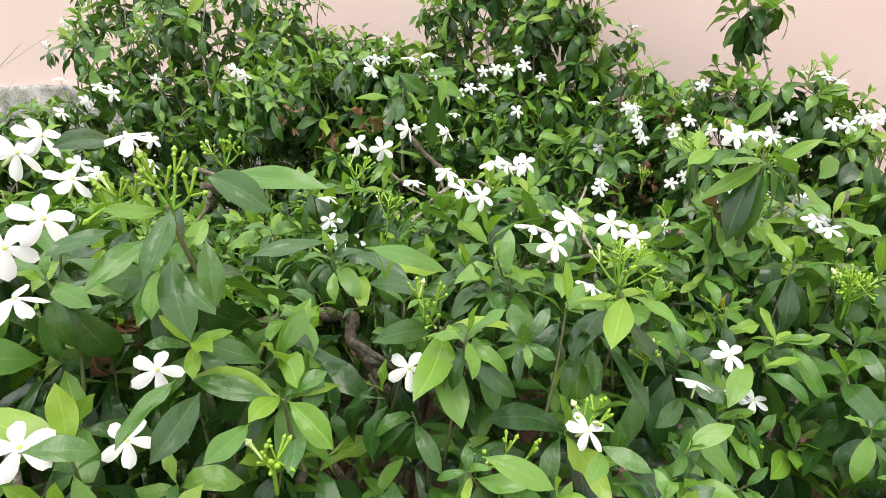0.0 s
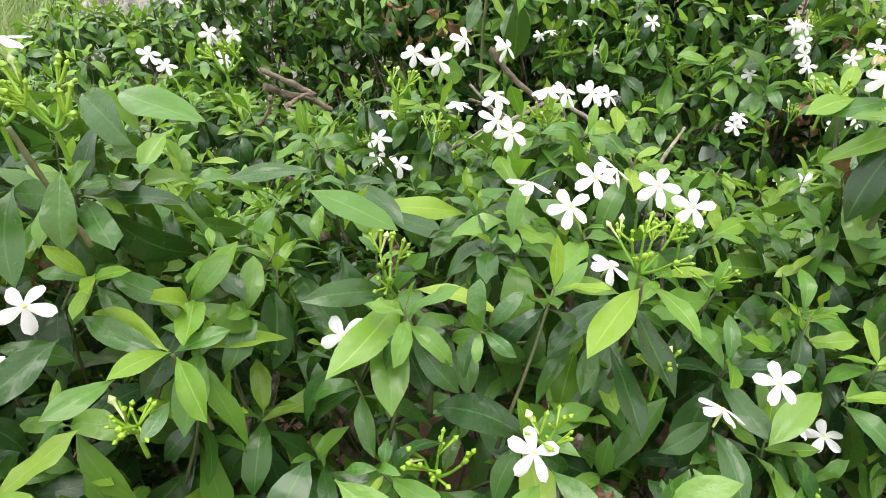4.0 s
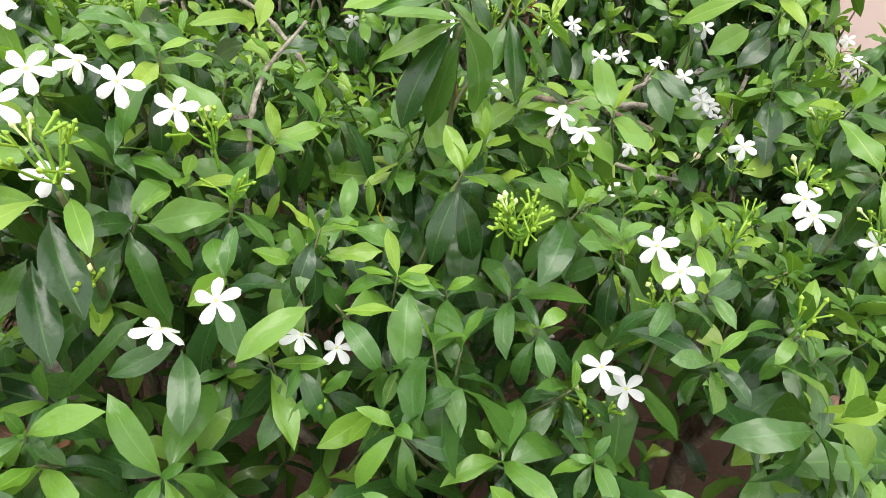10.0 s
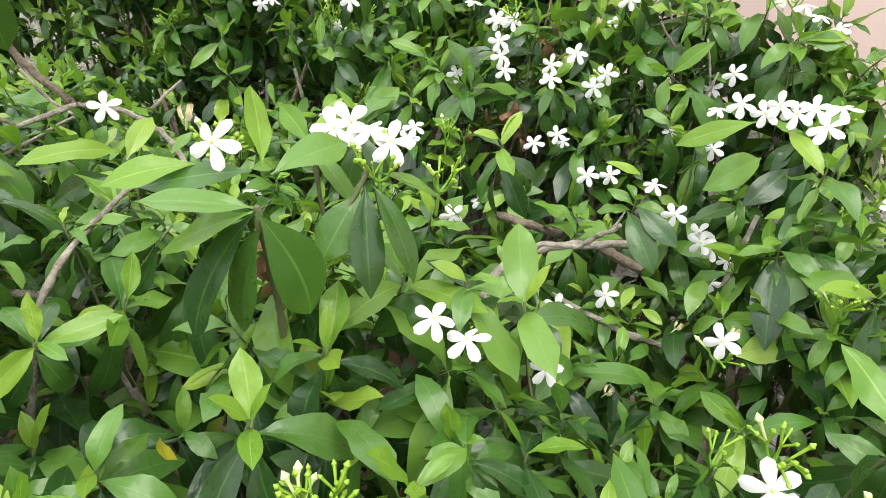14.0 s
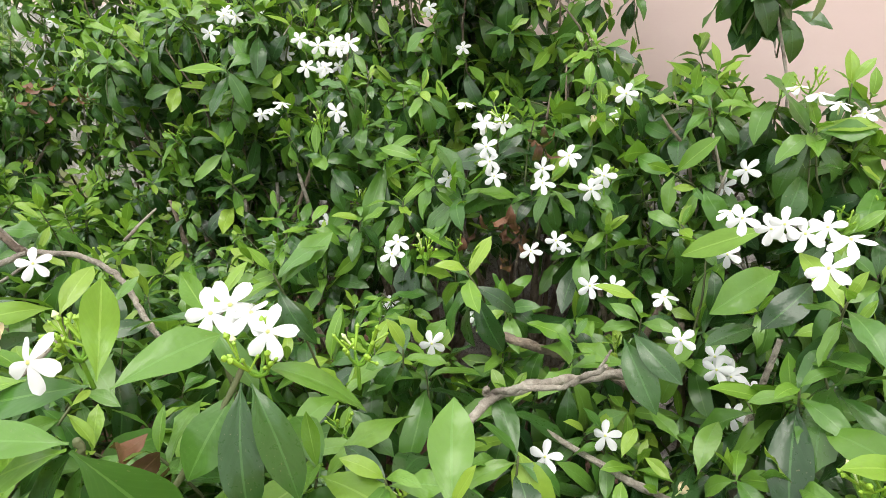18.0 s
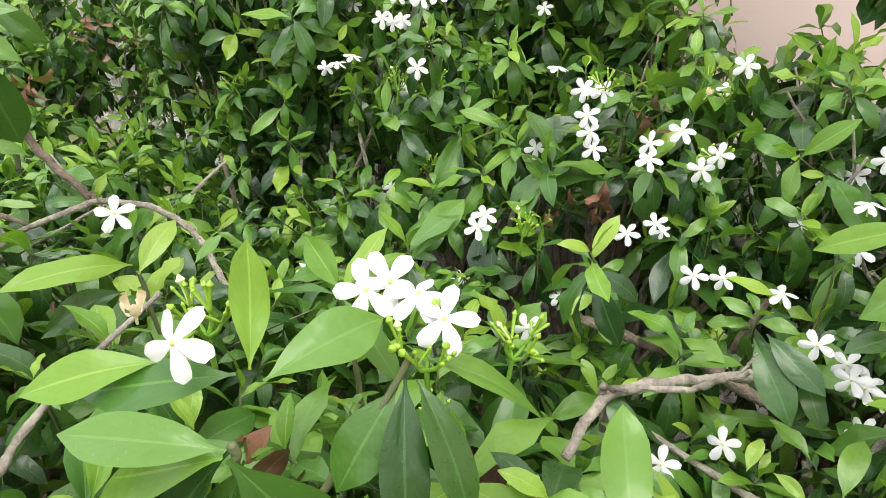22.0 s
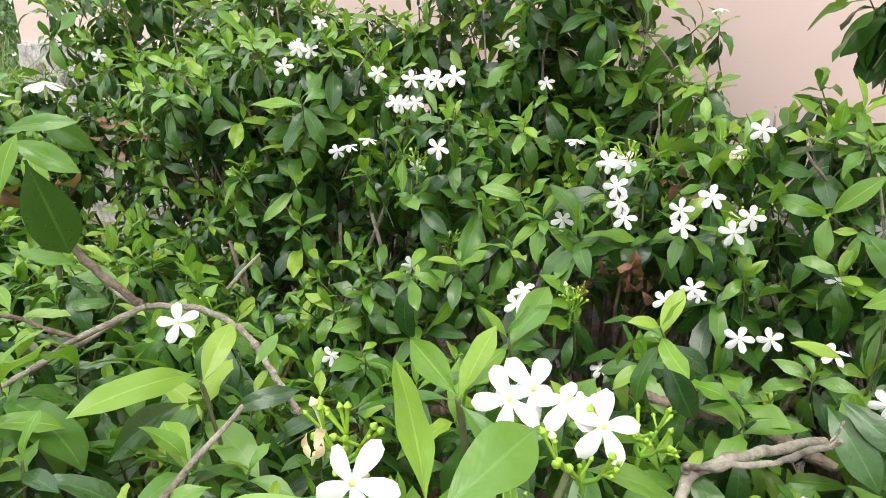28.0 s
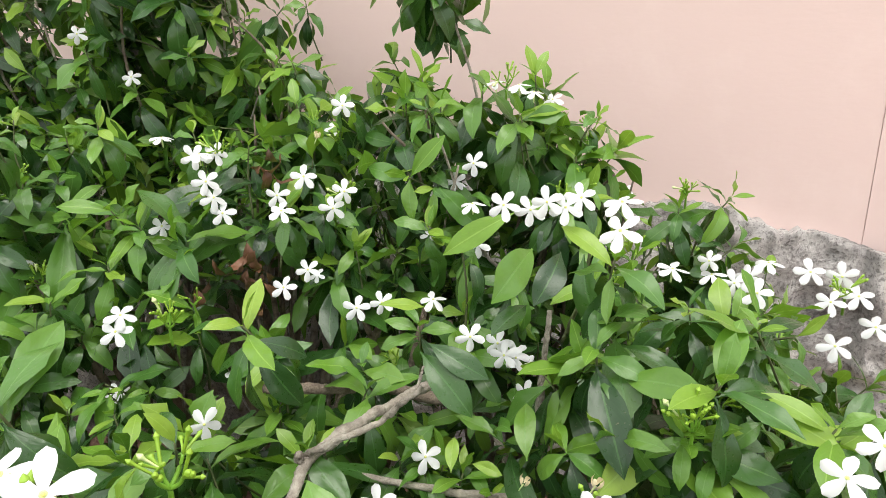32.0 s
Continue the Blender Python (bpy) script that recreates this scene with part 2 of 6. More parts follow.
EARTH, _n, _l, _b, _o = material("red_earth")
_f, _g = speckle(_n, _l, 2.0, 7.0, 0.65), speckle(_n, _l, 45.0, 6.0, 0.7)
_c = blend(_n, _l, _f, (0.20, 0.105, 0.075), (0.36, 0.21, 0.16))
_x = _n.new("ShaderNodeSeparateXYZ")
_l.new(_n.new("ShaderNodeTexCoord").outputs["Object"], _x.inputs[0])
_w = math_node(_n, _l, "ADD", math_node(_n, _l, "MULTIPLY", _x.outputs[0], -0.25), speckle(_n, _l, 0.9, 5.0))
_c = blend(_n, _l, ramp(_n, _l, _w, [(0.9, (0, 0, 0)), (1.15, (0.95, 0.95, 0.95))]), _c, (0.15, 0.20, 0.07))     # turf on the open ground
_c = blend(_n, _l, math_node(_n, _l, "MULTIPLY", _g, 0.5), _c, (0.14, 0.085, 0.06))
_l.new(_c, _b.inputs["Base Color"])
_b.inputs["Roughness"].default_value = 0.95
bump(_n, _l, _b, math_node(_n, _l, "ADD", _f, _g), 0.8, 0.02)
GRASS = leaf_material("grass_blade", [(0.0, (0.14, 0.21, 0.07)), (0.5, (0.25, 0.34, 0.13)), (1.0, (0.38, 0.43, 0.22))], 0.6, 0.25, (0.3, 0.36, 0.12))
FAR_LEAF = leaf_material("far_leaf", [(0.0, (0.02, 0.06, 0.015)), (1.0, (0.06, 0.13, 0.03))], 0.5, 0.15, (0.08, 0.15, 0.04))


# ---- building blocks ----
def mesh_of(name, verts, faces, mats, uvs=None, index=None, smooth=True):
    me = bpy.data.meshes.new(name)
    verts, faces = np.asarray(verts, np.float32), np.asarray(faces, np.int32)
    k = faces.shape[1]
    me.vertices.add(len(verts))
    me.vertices.foreach_set("co", verts.ravel())
    me.loops.add(faces.size)
    me.loops.foreach_set("vertex_index", faces.ravel())
    me.polygons.add(len(faces))
    me.polygons.foreach_set("loop_start", np.arange(0, faces.size, k, dtype=np.int32))
    for mat in mats:
        me.materials.append(mat)
    if index is not None:
        me.polygons.foreach_set("material_index", np.asarray(index, np.int32))
    if uvs is not None:
        me.uv_layers.new(name="UVMap").data.foreach_set("uv", np.asarray(uvs, np.float32)[faces.ravel()].ravel())
    me.polygons.foreach_set("use_smooth", np.full(len(faces), smooth))
    me.update(calc_edges=True)
    return me


def part(name, me, parent, label="", kind=""):
    ob = new(name, me)
    ob.parent = parent
    return tagged(ob, label=label, kind=kind)


def sweep(points, radii, sides=7, knots=0.0, seed=1):
    """A tube along a smooth curve through some points, a little lumpy: verts and quads."""
    rng = np.random.default_rng(seed)
    p = np.array(points, float)
    r = np.array(radii if len(radii) == len(p) else np.linspace(radii[0], radii[-1], len(p)))
    steps = max(3, 5 * (len(p) - 1))
    t = np.linspace(0, len(p) - 1, steps + 1)
    q = np.concatenate([[2 * p[0] - p[1]], p, [2 * p[-1] - p[-2]]])
    i = np.minimum(t.astype(int), len(p) - 2)
    u = (t - i)[:, None]
    a, b, c, d = q[i], q[i + 1], q[i + 2], q[i + 3]
    line = 0.5 * (2 * b + (c - a) * u + (2 * a - 5 * b + 4 * c - d) * u**2 + (3 * b - a - 3 * c + d) * u**3)
    rad = np.interp(t, np.arange(len(p)), r) * (1 + knots * rng.uniform(-1, 1, len(t)))
    line, rad = np.concatenate([line[:1], line, line[-1:]]), np.concatenate([[1e-5], rad, [1e-5]])
    tan = np.gradient(line, axis=0)
    tan /= np.linalg.norm(tan, axis=1)[:, None] + 1e-9
    ref = np.where(abs(tan[:, 2:3]) > 0.9, [[1.0, 0, 0]], [[0, 0, 1.0]])
    s1 = np.cross(tan, ref)
    s1 /= np.linalg.norm(s1, axis=1)[:, None] + 1e-9
    s2 = np.cross(tan, s1)
    ang = np.linspace(0, 2 * np.pi, sides, endpoint=False)
    ring = line[:, None] + rad[:, None, None] * (np.cos(ang)[None, :, None] * s1[:, None] + np.sin(ang)[None, :, None] * s2[:, None])
    n = len(line)
    verts = ring.reshape(-1, 3)
    faces = [(a * sides + b, a * sides + (b + 1) % sides, (a + 1) * sides + (b + 1) % sides, (a + 1) * sides + b) for a in range(n - 1) for b in range(sides)]
    return verts, np.array(faces)


def joined(pieces):
    vs, fs, k = [], [], 0
    for v, f in pieces:
        vs.append(v)
        fs.append(np.asarray(f) + k)
        k += len(v)
    return np.concatenate(vs), np.concatenate(fs)


def ball(centre, r, long=1.0, axis=(0, 0, 1), rings=5, sides=7):
    a = Vector(axis).normalized()
    m = np.array(a.to_track_quat("Z", "Y").to_matrix())
    th = np.linspace(0.02, np.pi - 0.02, rings + 1)
    ph = np.linspace(0, 2 * np.pi, sides, endpoint=False)
    v = np.stack([np.sin(th)[:, None] * np.cos(ph), np.sin(th)[:, None] * np.sin(ph), np.cos(th)[:, None] * long + 0 * ph], -1).reshape(-1, 3) * r
    f = [(i * sides + j, i * sides + (j + 1) % sides, (i + 1) * sides + (j + 1) % sides, (i + 1) * sides + j) for i in range(rings) for j in range(sides)]
    return v @ m.T + np.array(centre), np.array(f)


def leaf_grids(n, rng, rows, cols, width, curl, fold, wave):
    """n leaves of length 1 along +y, top side up: verts (n, k, 3), quads and uv of one leaf. The margins bend, fold and wave."""
    s = 0.5 * np.linspace(0, 1, rows + 1) + 0.5 * (0.5 - 0.5 * np.cos(np.pi * np.linspace(0, 1, rows + 1)))
    u = np.linspace(-1, 1, cols + 1)
    b = np.clip((s - 0.04) / 0.96, 0, 1)
    prof = b**1.05 * (1 - b) ** 0.85 / 0.272 * (1 - 0.3 * np.clip((s - 0.80) / 0.16, 0, 1))      # widest past the middle, drawn out to a point
    prof = np.where(s < 0.06, 0.07, np.maximum(prof, 0.012))
    w = prof[None, :, None] * u[None, None, :] * (width[:, None, None] / 2)
    c = curl[:, None] + 1e-4
    along = np.sin(c * s) / c
    drop = -(1 - np.cos(c * s)) / c
    ph = rng.uniform(0, 6.28, n)
    x = w
    y = along[:, :, None] + 0 * w
    lift = fold[:, None, None] * (abs(w) - 1.3 * w**2 / width[:, None, None]) * (1 - 0.4 * s[None, :, None])
    lift = lift + wave[:, None, None] * abs(u)[None, None, :] * np.sin(rng.uniform(7, 13, n)[:, None, None] * s[None, :, None] + ph[:, None, None] + 2.0 * np.sign(u)[None, None, :]) * prof[None, :, None]
    lift = lift + rng.normal(0, 0.4, n)[:, None, None] * s[None, :, None] * w      # a twist along the midrib
    z = drop[:, :, None] + lift
    side = rng.normal(0, 0.10, n)
    x = x + side[:, None, None] * s[None, :, None] ** 2
    v = np.stack([x, y, z], -1).reshape(n, -1, 3)
    k = cols + 1
    f = np.array([(i * k + j, i * k + j + 1, (i + 1) * k + j + 1, (i + 1) * k + j) for i in range(rows) for j in range(cols)])
    uv = np.stack(np.broadcast_arrays(u[None, :] * 0.5 + 0.5, s[:, None]), -1).reshape(-1, 2)
    return v, f, uv


def leaf_shapes(n, rng, age, rows, cols):
    """Leaves of an age (0 old, 1 grown, 2 young, 3 dead, 4 yellowed), one set of bends for each."""
    width = rng.uniform(0.28, 0.40, n)
    curl = np.where(age == 2, rng.uniform(0.1, 1.0, n), rng.uniform(0.4, 1.8, n))
    fold = np.where(age == 2, rng.uniform(0.3, 1.0, n), rng.uniform(0.15, 1.0, n))
    wave = rng.uniform(0.015, 0.085, n)
    curl = np.where(age == 3, rng.uniform(1.5, 3.6, n), curl)
    fold = np.where(age == 3, rng.uniform(0.8, 1.8, n), fold)
    wave = np.where(age == 3, 0.12, wave)
    return leaf_grids(n, rng, rows, cols, width, curl, fold, wave)

# ---- ground and wall ----
def ground_sheet():
    n = 90
    g = np.sign(np.linspace(-1, 1, n)) * abs(np.linspace(-1, 1, n)) ** 3.2 * 320
    X, Y = np.meshgrid(g, g + 4)
    near = np.exp(-((X + 3) ** 2 + (Y - 5) ** 2) / 900)
    Z = near * (0.05 * np.sin(1.3 * X + 0.4) * np.cos(1.1 * Y) + 0.03 * np.sin(3.1 * X) * np.sin(2.3 * Y)) - 0.05
    f = [(i * n + j, i * n + j + 1, (i + 1) * n + j + 1, (i + 1) * n + j) for i in range(n - 1) for j in range(n - 1)]
    ob = new("ground", mesh_of("ground", np.stack([X, Y, Z], -1).reshape(-1, 3), f, [EARTH]))
    return tagged(ob, "bare reddish-brown earth under the shrubs", "ground", kind="structure")


ground_sheet()
WALL_YAW = -22.0
WALL = pose(1.735, 2.67, 0, 0, 0, WALL_YAW)   # x along the wall, -y towards the shrubs


def box_mesh(name, x0, x1, y0, y1, z0, z1, mat):
    v = [(x, y, z) for x in (x0, x1) for y in (y0, y1) for z in (z0, z1)]
    f = [(0, 1, 3, 2), (4, 6, 7, 5), (0, 4, 5, 1), (2, 3, 7, 6), (0, 2, 6, 4), (1, 5, 7, 3)]
    return mesh_of(name, v, f, [mat], smooth=False)


wall = tagged(new("wall_back", box_mesh("wall_back", -8.3, 0.537, 0, 0.23, -0.2, 3.4, PLASTER)), "pale pink plastered garden wall with faint stains", "wall", kind="structure")
wall.matrix_world = WALL
pier = tagged(new("wall_pier", box_mesh("wall_pier", 0.538, 6.0, -0.0025, 0.23, -0.2, 3.4, PLASTER)), "slightly proud end stretch of the pink plastered wall", "wall", kind="structure")
pier.matrix_world = WALL


def plinth():
    """Rough cement footing, higher to one end, with a broken upper edge."""
    x = np.concatenate([np.linspace(-8.3, -1.0, 190, endpoint=False), np.linspace(-1.0, 2.0, 300, endpoint=False), np.linspace(2.0, 6.0, 60)])
    n, k = len(x), 60
    top = np.interp(x, [-7.5, -5.2, -3.2, 0.2, 0.6, 6.0], [1.60, 1.58, 1.38, 0.95, 0.84, 0.74])
    vs = []
    for i in range(n):
        t = top[i] + 0.03 * noise.noise((x[i] * 5, 0, 0)) + 0.02 * noise.noise((x[i] * 17, 3, 0)) + 0.012 * noise.noise((x[i] * 50, 5, 0))
        for j in range(k + 1):
            z = -0.2 + (t + 0.2) * min(1, j / (k - 2))
            y = -0.05 - 0.035 * noise.noise((x[i] * 6, z * 6, 1)) - 0.022 * noise.noise((x[i] * 19, z * 19, 4)) - 0.010 * noise.noise((x[i] * 48, z * 48, 9))
            if x[i] > 0.54:
                y -= 0.05
            if j > k - 2:
                y = -0.02 + 0.025 * (j - k + 1)
                y -= 0.05 if x[i] > 0.54 else 0
            vs.append((x[i], y, z))
    m = k + 1
    f = [(i * m + j, (i + 1) * m + j, (i + 1) * m + j + 1, i * m + j + 1) for i in range(n - 1) for j in range(k)]
    ob = tagged(new("wall_plinth", mesh_of("wall_plinth", vs, f, [CEMENT])), "rough grey weathered cement plinth along the wall's foot", "plinth", kind="structure")
    ob.matrix_world = WALL


plinth()

# ---- the shrubs: one rounded mass each ----
# centre x, y, half widths, crown height; those nearer the walker first, then those by the wall, last an unseen one for
# shade
FRONT = [
    (-0.22, 0.70, 0.42, 0.34, 1.37), (0.20, 1.12, 0.62, 0.78, 1.22), (0.86, 1.12, 0.62, 0.62, 1.06),
    (0.66, 1.25, 0.27, 0.22, 1.18), (1.22, 1.68, 0.30, 0.40, 1.21), (0.66, 2.24, 0.52, 0.49, 1.30),
    (0.24, 2.30, 0.50, 0.44, 1.34), (0.45, 1.60, 1.40, 0.95, 1.00), (-0.06, 1.32, 0.46, 0.36, 1.20),
    (-0.95, 1.60, 0.80, 0.75, 1.18),
]
BACK = [
    (-0.90, 2.80, 0.48, 0.44, 1.32), (-0.16, 2.62, 0.40, 0.44, 1.32), (0.55, 2.70, 0.34, 0.36, 1.38),
    (1.12, 2.16, 0.38, 0.36, 1.37), (1.44, 1.55, 0.40, 0.50, 1.05), (-1.45, 2.88, 0.46, 0.44, 1.32),
    (-1.85, 2.20, 0.80, 0.75, 1.34), (0.20, 2.84, 0.38, 0.34, 1.38), (-0.50, 2.74, 0.32, 0.36, 1.30),
    (1.46, 2.07, 0.21, 0.25, 1.14), (-0.30, 1.76, 0.52, 0.46, 1.13), (-0.20, 2.26, 0.34, 0.30, 1.28), (-0.50, 0.42, 0.36, 0.34, 1.38),
# the last crown here is added out of view, to shade the near left leaves
]
CROWNS = FRONT + BACK
# loose heads of the tall shrubs by the wall: which shrub, middle, half sizes, number of shoots
HEADS = [
    (10, (-0.88, 2.82, 1.56), (0.46, 0.40, 0.50), 180), (11, (-0.14, 2.64, 1.30), (0.34, 0.34, 0.24), 110),
    (12, (0.50, 2.72, 1.55), (0.21, 0.28, 0.46), 150), (15, (-1.34, 2.90, 1.60), (0.36, 0.38, 0.48), 150),
    (17, (0.20, 2.80, 1.55), (0.32, 0.30, 0.46), 160), (18, (-0.50, 2.74, 1.42), (0.26, 0.32, 0.34), 80),
    (16, (-1.68, 2.58, 1.26), (0.34, 0.30, 0.20), 80), (18, (-0.52, 2.42, 1.40), (0.34, 0.24, 0.20), 90), (11, (-0.14, 2.34, 1.42), (0.20, 0.18, 0.18), 44),
    (13, (1.06, 2.20, 1.28), (0.26, 0.26, 0.16), 30), (5, (0.80, 2.42, 1.34), (0.24, 0.22, 0.16), 34), (13, (1.30, 2.16, 1.20), (0.14, 0.14, 0.10), 12), (12, (0.70, 2.70, 1.36), (0.12, 0.15, 0.14), 34), (11, (-0.32, 2.98, 1.50), (0.26, 0.15, 0.19), 80),
]
BASE = 0.45


def crown_heights(x, y):
    """Height of each crown over a point (BASE or less outside it)."""
    out = []
    for cx, cy, rx, ry, top in CROWNS:
        d = ((x - cx) / rx) ** 2 + ((y - cy) / ry) ** 2
        out.append(BASE + (top - BASE) * np.sqrt(np.clip(1 - d, 0, None)) - 0.5 * np.clip(d - 1, 0, None))
    return np.array(out)


def canopy(x, y):
    return crown_heights(x, y).max(0)


SHRUBS = []
for i, (cx, cy, rx, ry, top) in enumerate(CROWNS):
    e = new("jasmine_shrub")
    e.location = (cx, cy, -0.05)
    SHRUBS.append(e)
bpy.context.view_layer.update()
GATHER = [[] for _ in CROWNS]     # leaves of each shrub: origin, frame, length, age
TWIGS = [[] for _ in CROWNS]
FLOWERS = []
CLEAR = []         # the air before each flower's face, free of leaves


def frame_of(direction, top):
    """Rows: the leaf's right, length and top side."""
    d = np.array(direction, float)
    d /= np.linalg.norm(d)
    r = np.cross(d, top)
    k = np.linalg.norm(r)
    r = np.array([1.0, 0, 0]) if k < 1e-4 else r / k
    return np.array([r, d, np.cross(r, d)])


def shoot(rng, at, axis, owner, size=1.0, pairs=4, fresh=0.5, own=False, twig=True):
    """A shoot tip with crosswise pairs of leaves, the lower ones older and hanging."""
    axis = np.array(axis, float)
    axis /= np.linalg.norm(axis)
    at = np.array(at, float)
    side = np.cross(axis, [0.3, 0.2, 1.0])
    side /= np.linalg.norm(side)
    other = np.cross(axis, side)
    turn = rng.uniform(0, np.pi)
    for k in range(pairs):
        open_angle = (0.50, 1.00, 1.35, 1.7, 1.95)[k] + rng.normal(0, 0.13)
        length = size * (0.058, 0.086, 0.102, 0.106, 0.102)[k] * rng.uniform(0.72, 1.2)
        many = (2, 2 + int(rng.random() < 0.6), 3, 3, 3)[k]
        foot = at - axis * 0.014 * k * size
        for h in range(many):
            age = (2 if rng.random() < fresh + 0.15 else 1, 2 if rng.random() < fresh * 0.6 else 0 if rng.random() > 0.35 + fresh else 1, 1 if rng.random() < 0.2 + 0.3 * fresh + 0.3 * (fresh > 0.9) else 0, 1 if fresh > 0.9 and rng.random() < 0.5 else 0, 0)[k]
            a = turn + k * 1.2 + h * 2 * np.pi / many + rng.normal(0, 0.18)
            out = np.cos(a) * side + np.sin(a) * other
            o = open_angle + rng.normal(0, 0.17)
            d = np.cos(o) * axis + np.sin(o) * out
            d = d + np.array([0, 0, (0.0, -0.10, -0.35, -0.70, -1.05)[k] * rng.uniform(0.2, 1.8)])
            top = axis * np.sin(o) - out * np.cos(o) + np.array([0, 0, 0.4]) + rng.normal(0, 0.24, 3)
            GATHER[owner].append((foot, frame_of(d, top), length * rng.uniform(0.8, 1.15), age, own))
    if twig:
        TWIGS[owner].append((at, axis))


def spread(seed, gap, sink, x0, x1, y0, y1, keep, size):
    """Shoots over the crowns at even, jittered distances."""
    rng = np.random.default_rng(seed)
    xs, ys = np.arange(x0, x1, gap), np.arange(y0, y1, gap)
    X, Y = np.meshgrid(xs, ys)
    X = (X + rng.uniform(-0.5, 0.5, X.shape) * gap).ravel()
    Y = (Y + rng.uniform(-0.5, 0.5, Y.shape) * gap).ravel()
    H = crown_heights(X, Y)
    who, Z = H.argmax(0), H.max(0)
    e = 0.02
    gx, gy = (canopy(X + e, Y) - canopy(X - e, Y)) / (2 * e), (canopy(X, Y + e) - canopy(X, Y - e)) / (2 * e)
    for x, y, z, w, a, b in zip(X, Y, Z, who, gx, gy):
        if z < BASE - 0.03 or rng.random() > keep:
            continue
        steep = min(9, int(np.hypot(a, b) * 1.1))     # steep sides hold several shoots, one below the other
        slope = np.hypot(a, b)
        for k in range(1 + steep):
            zz = z + rng.normal(0.0, 0.03) - sink + (0.10 if y < 1.3 else 0.07) * noise.noise((x * 5.0, y * 5.0, 7.7)) + (k / (1 + steep) - 0.5) * min(slope, 9) * gap * (steep > 0)
            g = np.array([-np.clip(a, -1.5, 1.5), -np.clip(b, -1.5, 1.5), 1.0])
            g /= np.linalg.norm(g)
            ax = 0.80 * g + np.array([0, 0, 0.38]) + rng.normal(0, 0.26, 3)
            if zz < 0.1:
                continue
            p = np.array([x, y, zz])
            if sink < 0.05 and len(FLOWERS) and (np.linalg.norm(np.array(FLOWERS) - p + np.array([0, 0, 0.05]), axis=1) < 0.05).any():
                continue
            if sink < 0.05 and y > 1.3 and noise.noise((x * 6.5, y * 6.5, zz * 6.5 + 3.1)) < -0.30:      # dark hollows between the shoots
                continue
            if sink < 0.05 and (np.linalg.norm(ROOM - p, axis=1) < 0.042).any():
                continue
            # leaf colour stands in for light: more pale leaves far left and on steep sides,
            # more dark ones low and near, where the crowns are shaded
            shoot(rng, p, ax, w, size * rng.uniform(0.66, 1.16), 4 if sink < 0.05 else 3, (0.8 if x < 0.1 and y > 1.35 else 0.7 if slope > 1.2 else 0.2 if y < 0.95 else 0.26 if y < 1.6 and z < 1.08 else 0.5) if sink < 0.05 else 0.15, twig=sink < 0.05 or rng.random() < 0.3)


def head(seed, owner, middle, half, count):
    """The loose head of a tall shrub: shoots through an uneven ball, with gaps that let the wall show."""
    rng = np.random.default_rng(seed)
    for _ in range(count):
        d = rng.normal(0, 1, 3)
        d /= np.linalg.norm(d)
        p = np.array(middle) + d * np.array(half) * rng.uniform(0.25, 1.0) ** 0.5 * (1 + 0.35 * noise.noise((d[0] * 2 + owner, d[1] * 2, d[2] * 2)))
        if noise.noise((p[0] * 5.5, p[1] * 5.5, p[2] * 5.5)) < -0.18 or 2.67 - 0.404 * (p[0] - 1.735) - p[1] < 0.12:
            continue
        shoot(rng, p, 0.6 * d + np.array([0, -0.1, 0.55]) + rng.normal(0, 0.25, 3), owner, rng.uniform(0.78, 1.18), int(rng.integers(3, 5)), 0.65)


# gaps in the leaves: where withered leaves hang, a dark hollow, and one that shows the bare earth
CLEARINGS = [
    (0.66, 1.93, 1.16, 0.07), (0.66, 2.02, 1.10, 0.09), (0.13, 2.09, 1.13, 0.11), (0.20, 1.98, 1.16, 0.09), (0.05, 2.05, 1.10, 0.08),
    (0.93, 0.86, 1.03, 0.045), (0.97, 0.93, 0.97, 0.055), (1.02, 1.05, 0.88, 0.05), (1.08, 1.18, 0.77, 0.062), (1.17, 1.38, 0.60, 0.08), (1.27, 1.62, 0.40, 0.10), (1.38, 1.88, 0.18, 0.11),
]
# a branch that bends over, seen through a gap in the leaves before it
BENT = [(-0.20, 1.19, 1.014), (-0.172, 1.199, 1.018), (-0.089, 1.232, 1.018), (-0.030, 1.258, 1.002), (-0.026, 1.205, 0.978), (0.006, 1.183, 0.946)]
for _x, _y, _z in BENT[1:] + [(0.05, 1.16, 0.92)]:
    for _k in (0.03, 0.08, 0.13, 0.19, 0.25, 0.32) + ((0.38, 0.45, 0.53, 0.61) if _x > -0.05 else ()):
        CLEARINGS.append((_x + 0.26 * _k, _y - 0.88 * _k, _z + 0.38 * _k, 0.030))
# one that arches over, bare, with a little air round it
ARCH = [(0.172, 1.452, 1.227), (0.190, 1.470, 1.222), (0.213, 1.490, 1.215), (0.243, 1.508, 1.196), (0.273, 1.508, 1.176), (0.297, 1.501, 1.155), (0.316, 1.492, 1.140), (0.332, 1.491, 1.121), (0.345, 1.494, 1.093)]
for _x, _y, _z in ARCH[:-1]:
    for _k in (0.02, 0.05, 0.08, 0.12, 0.17, 0.22, 0.28):
        CLEARINGS.append((_x + 0.68 * _k, _y - 0.63 * _k, _z + 0.37 * _k, 0.020))

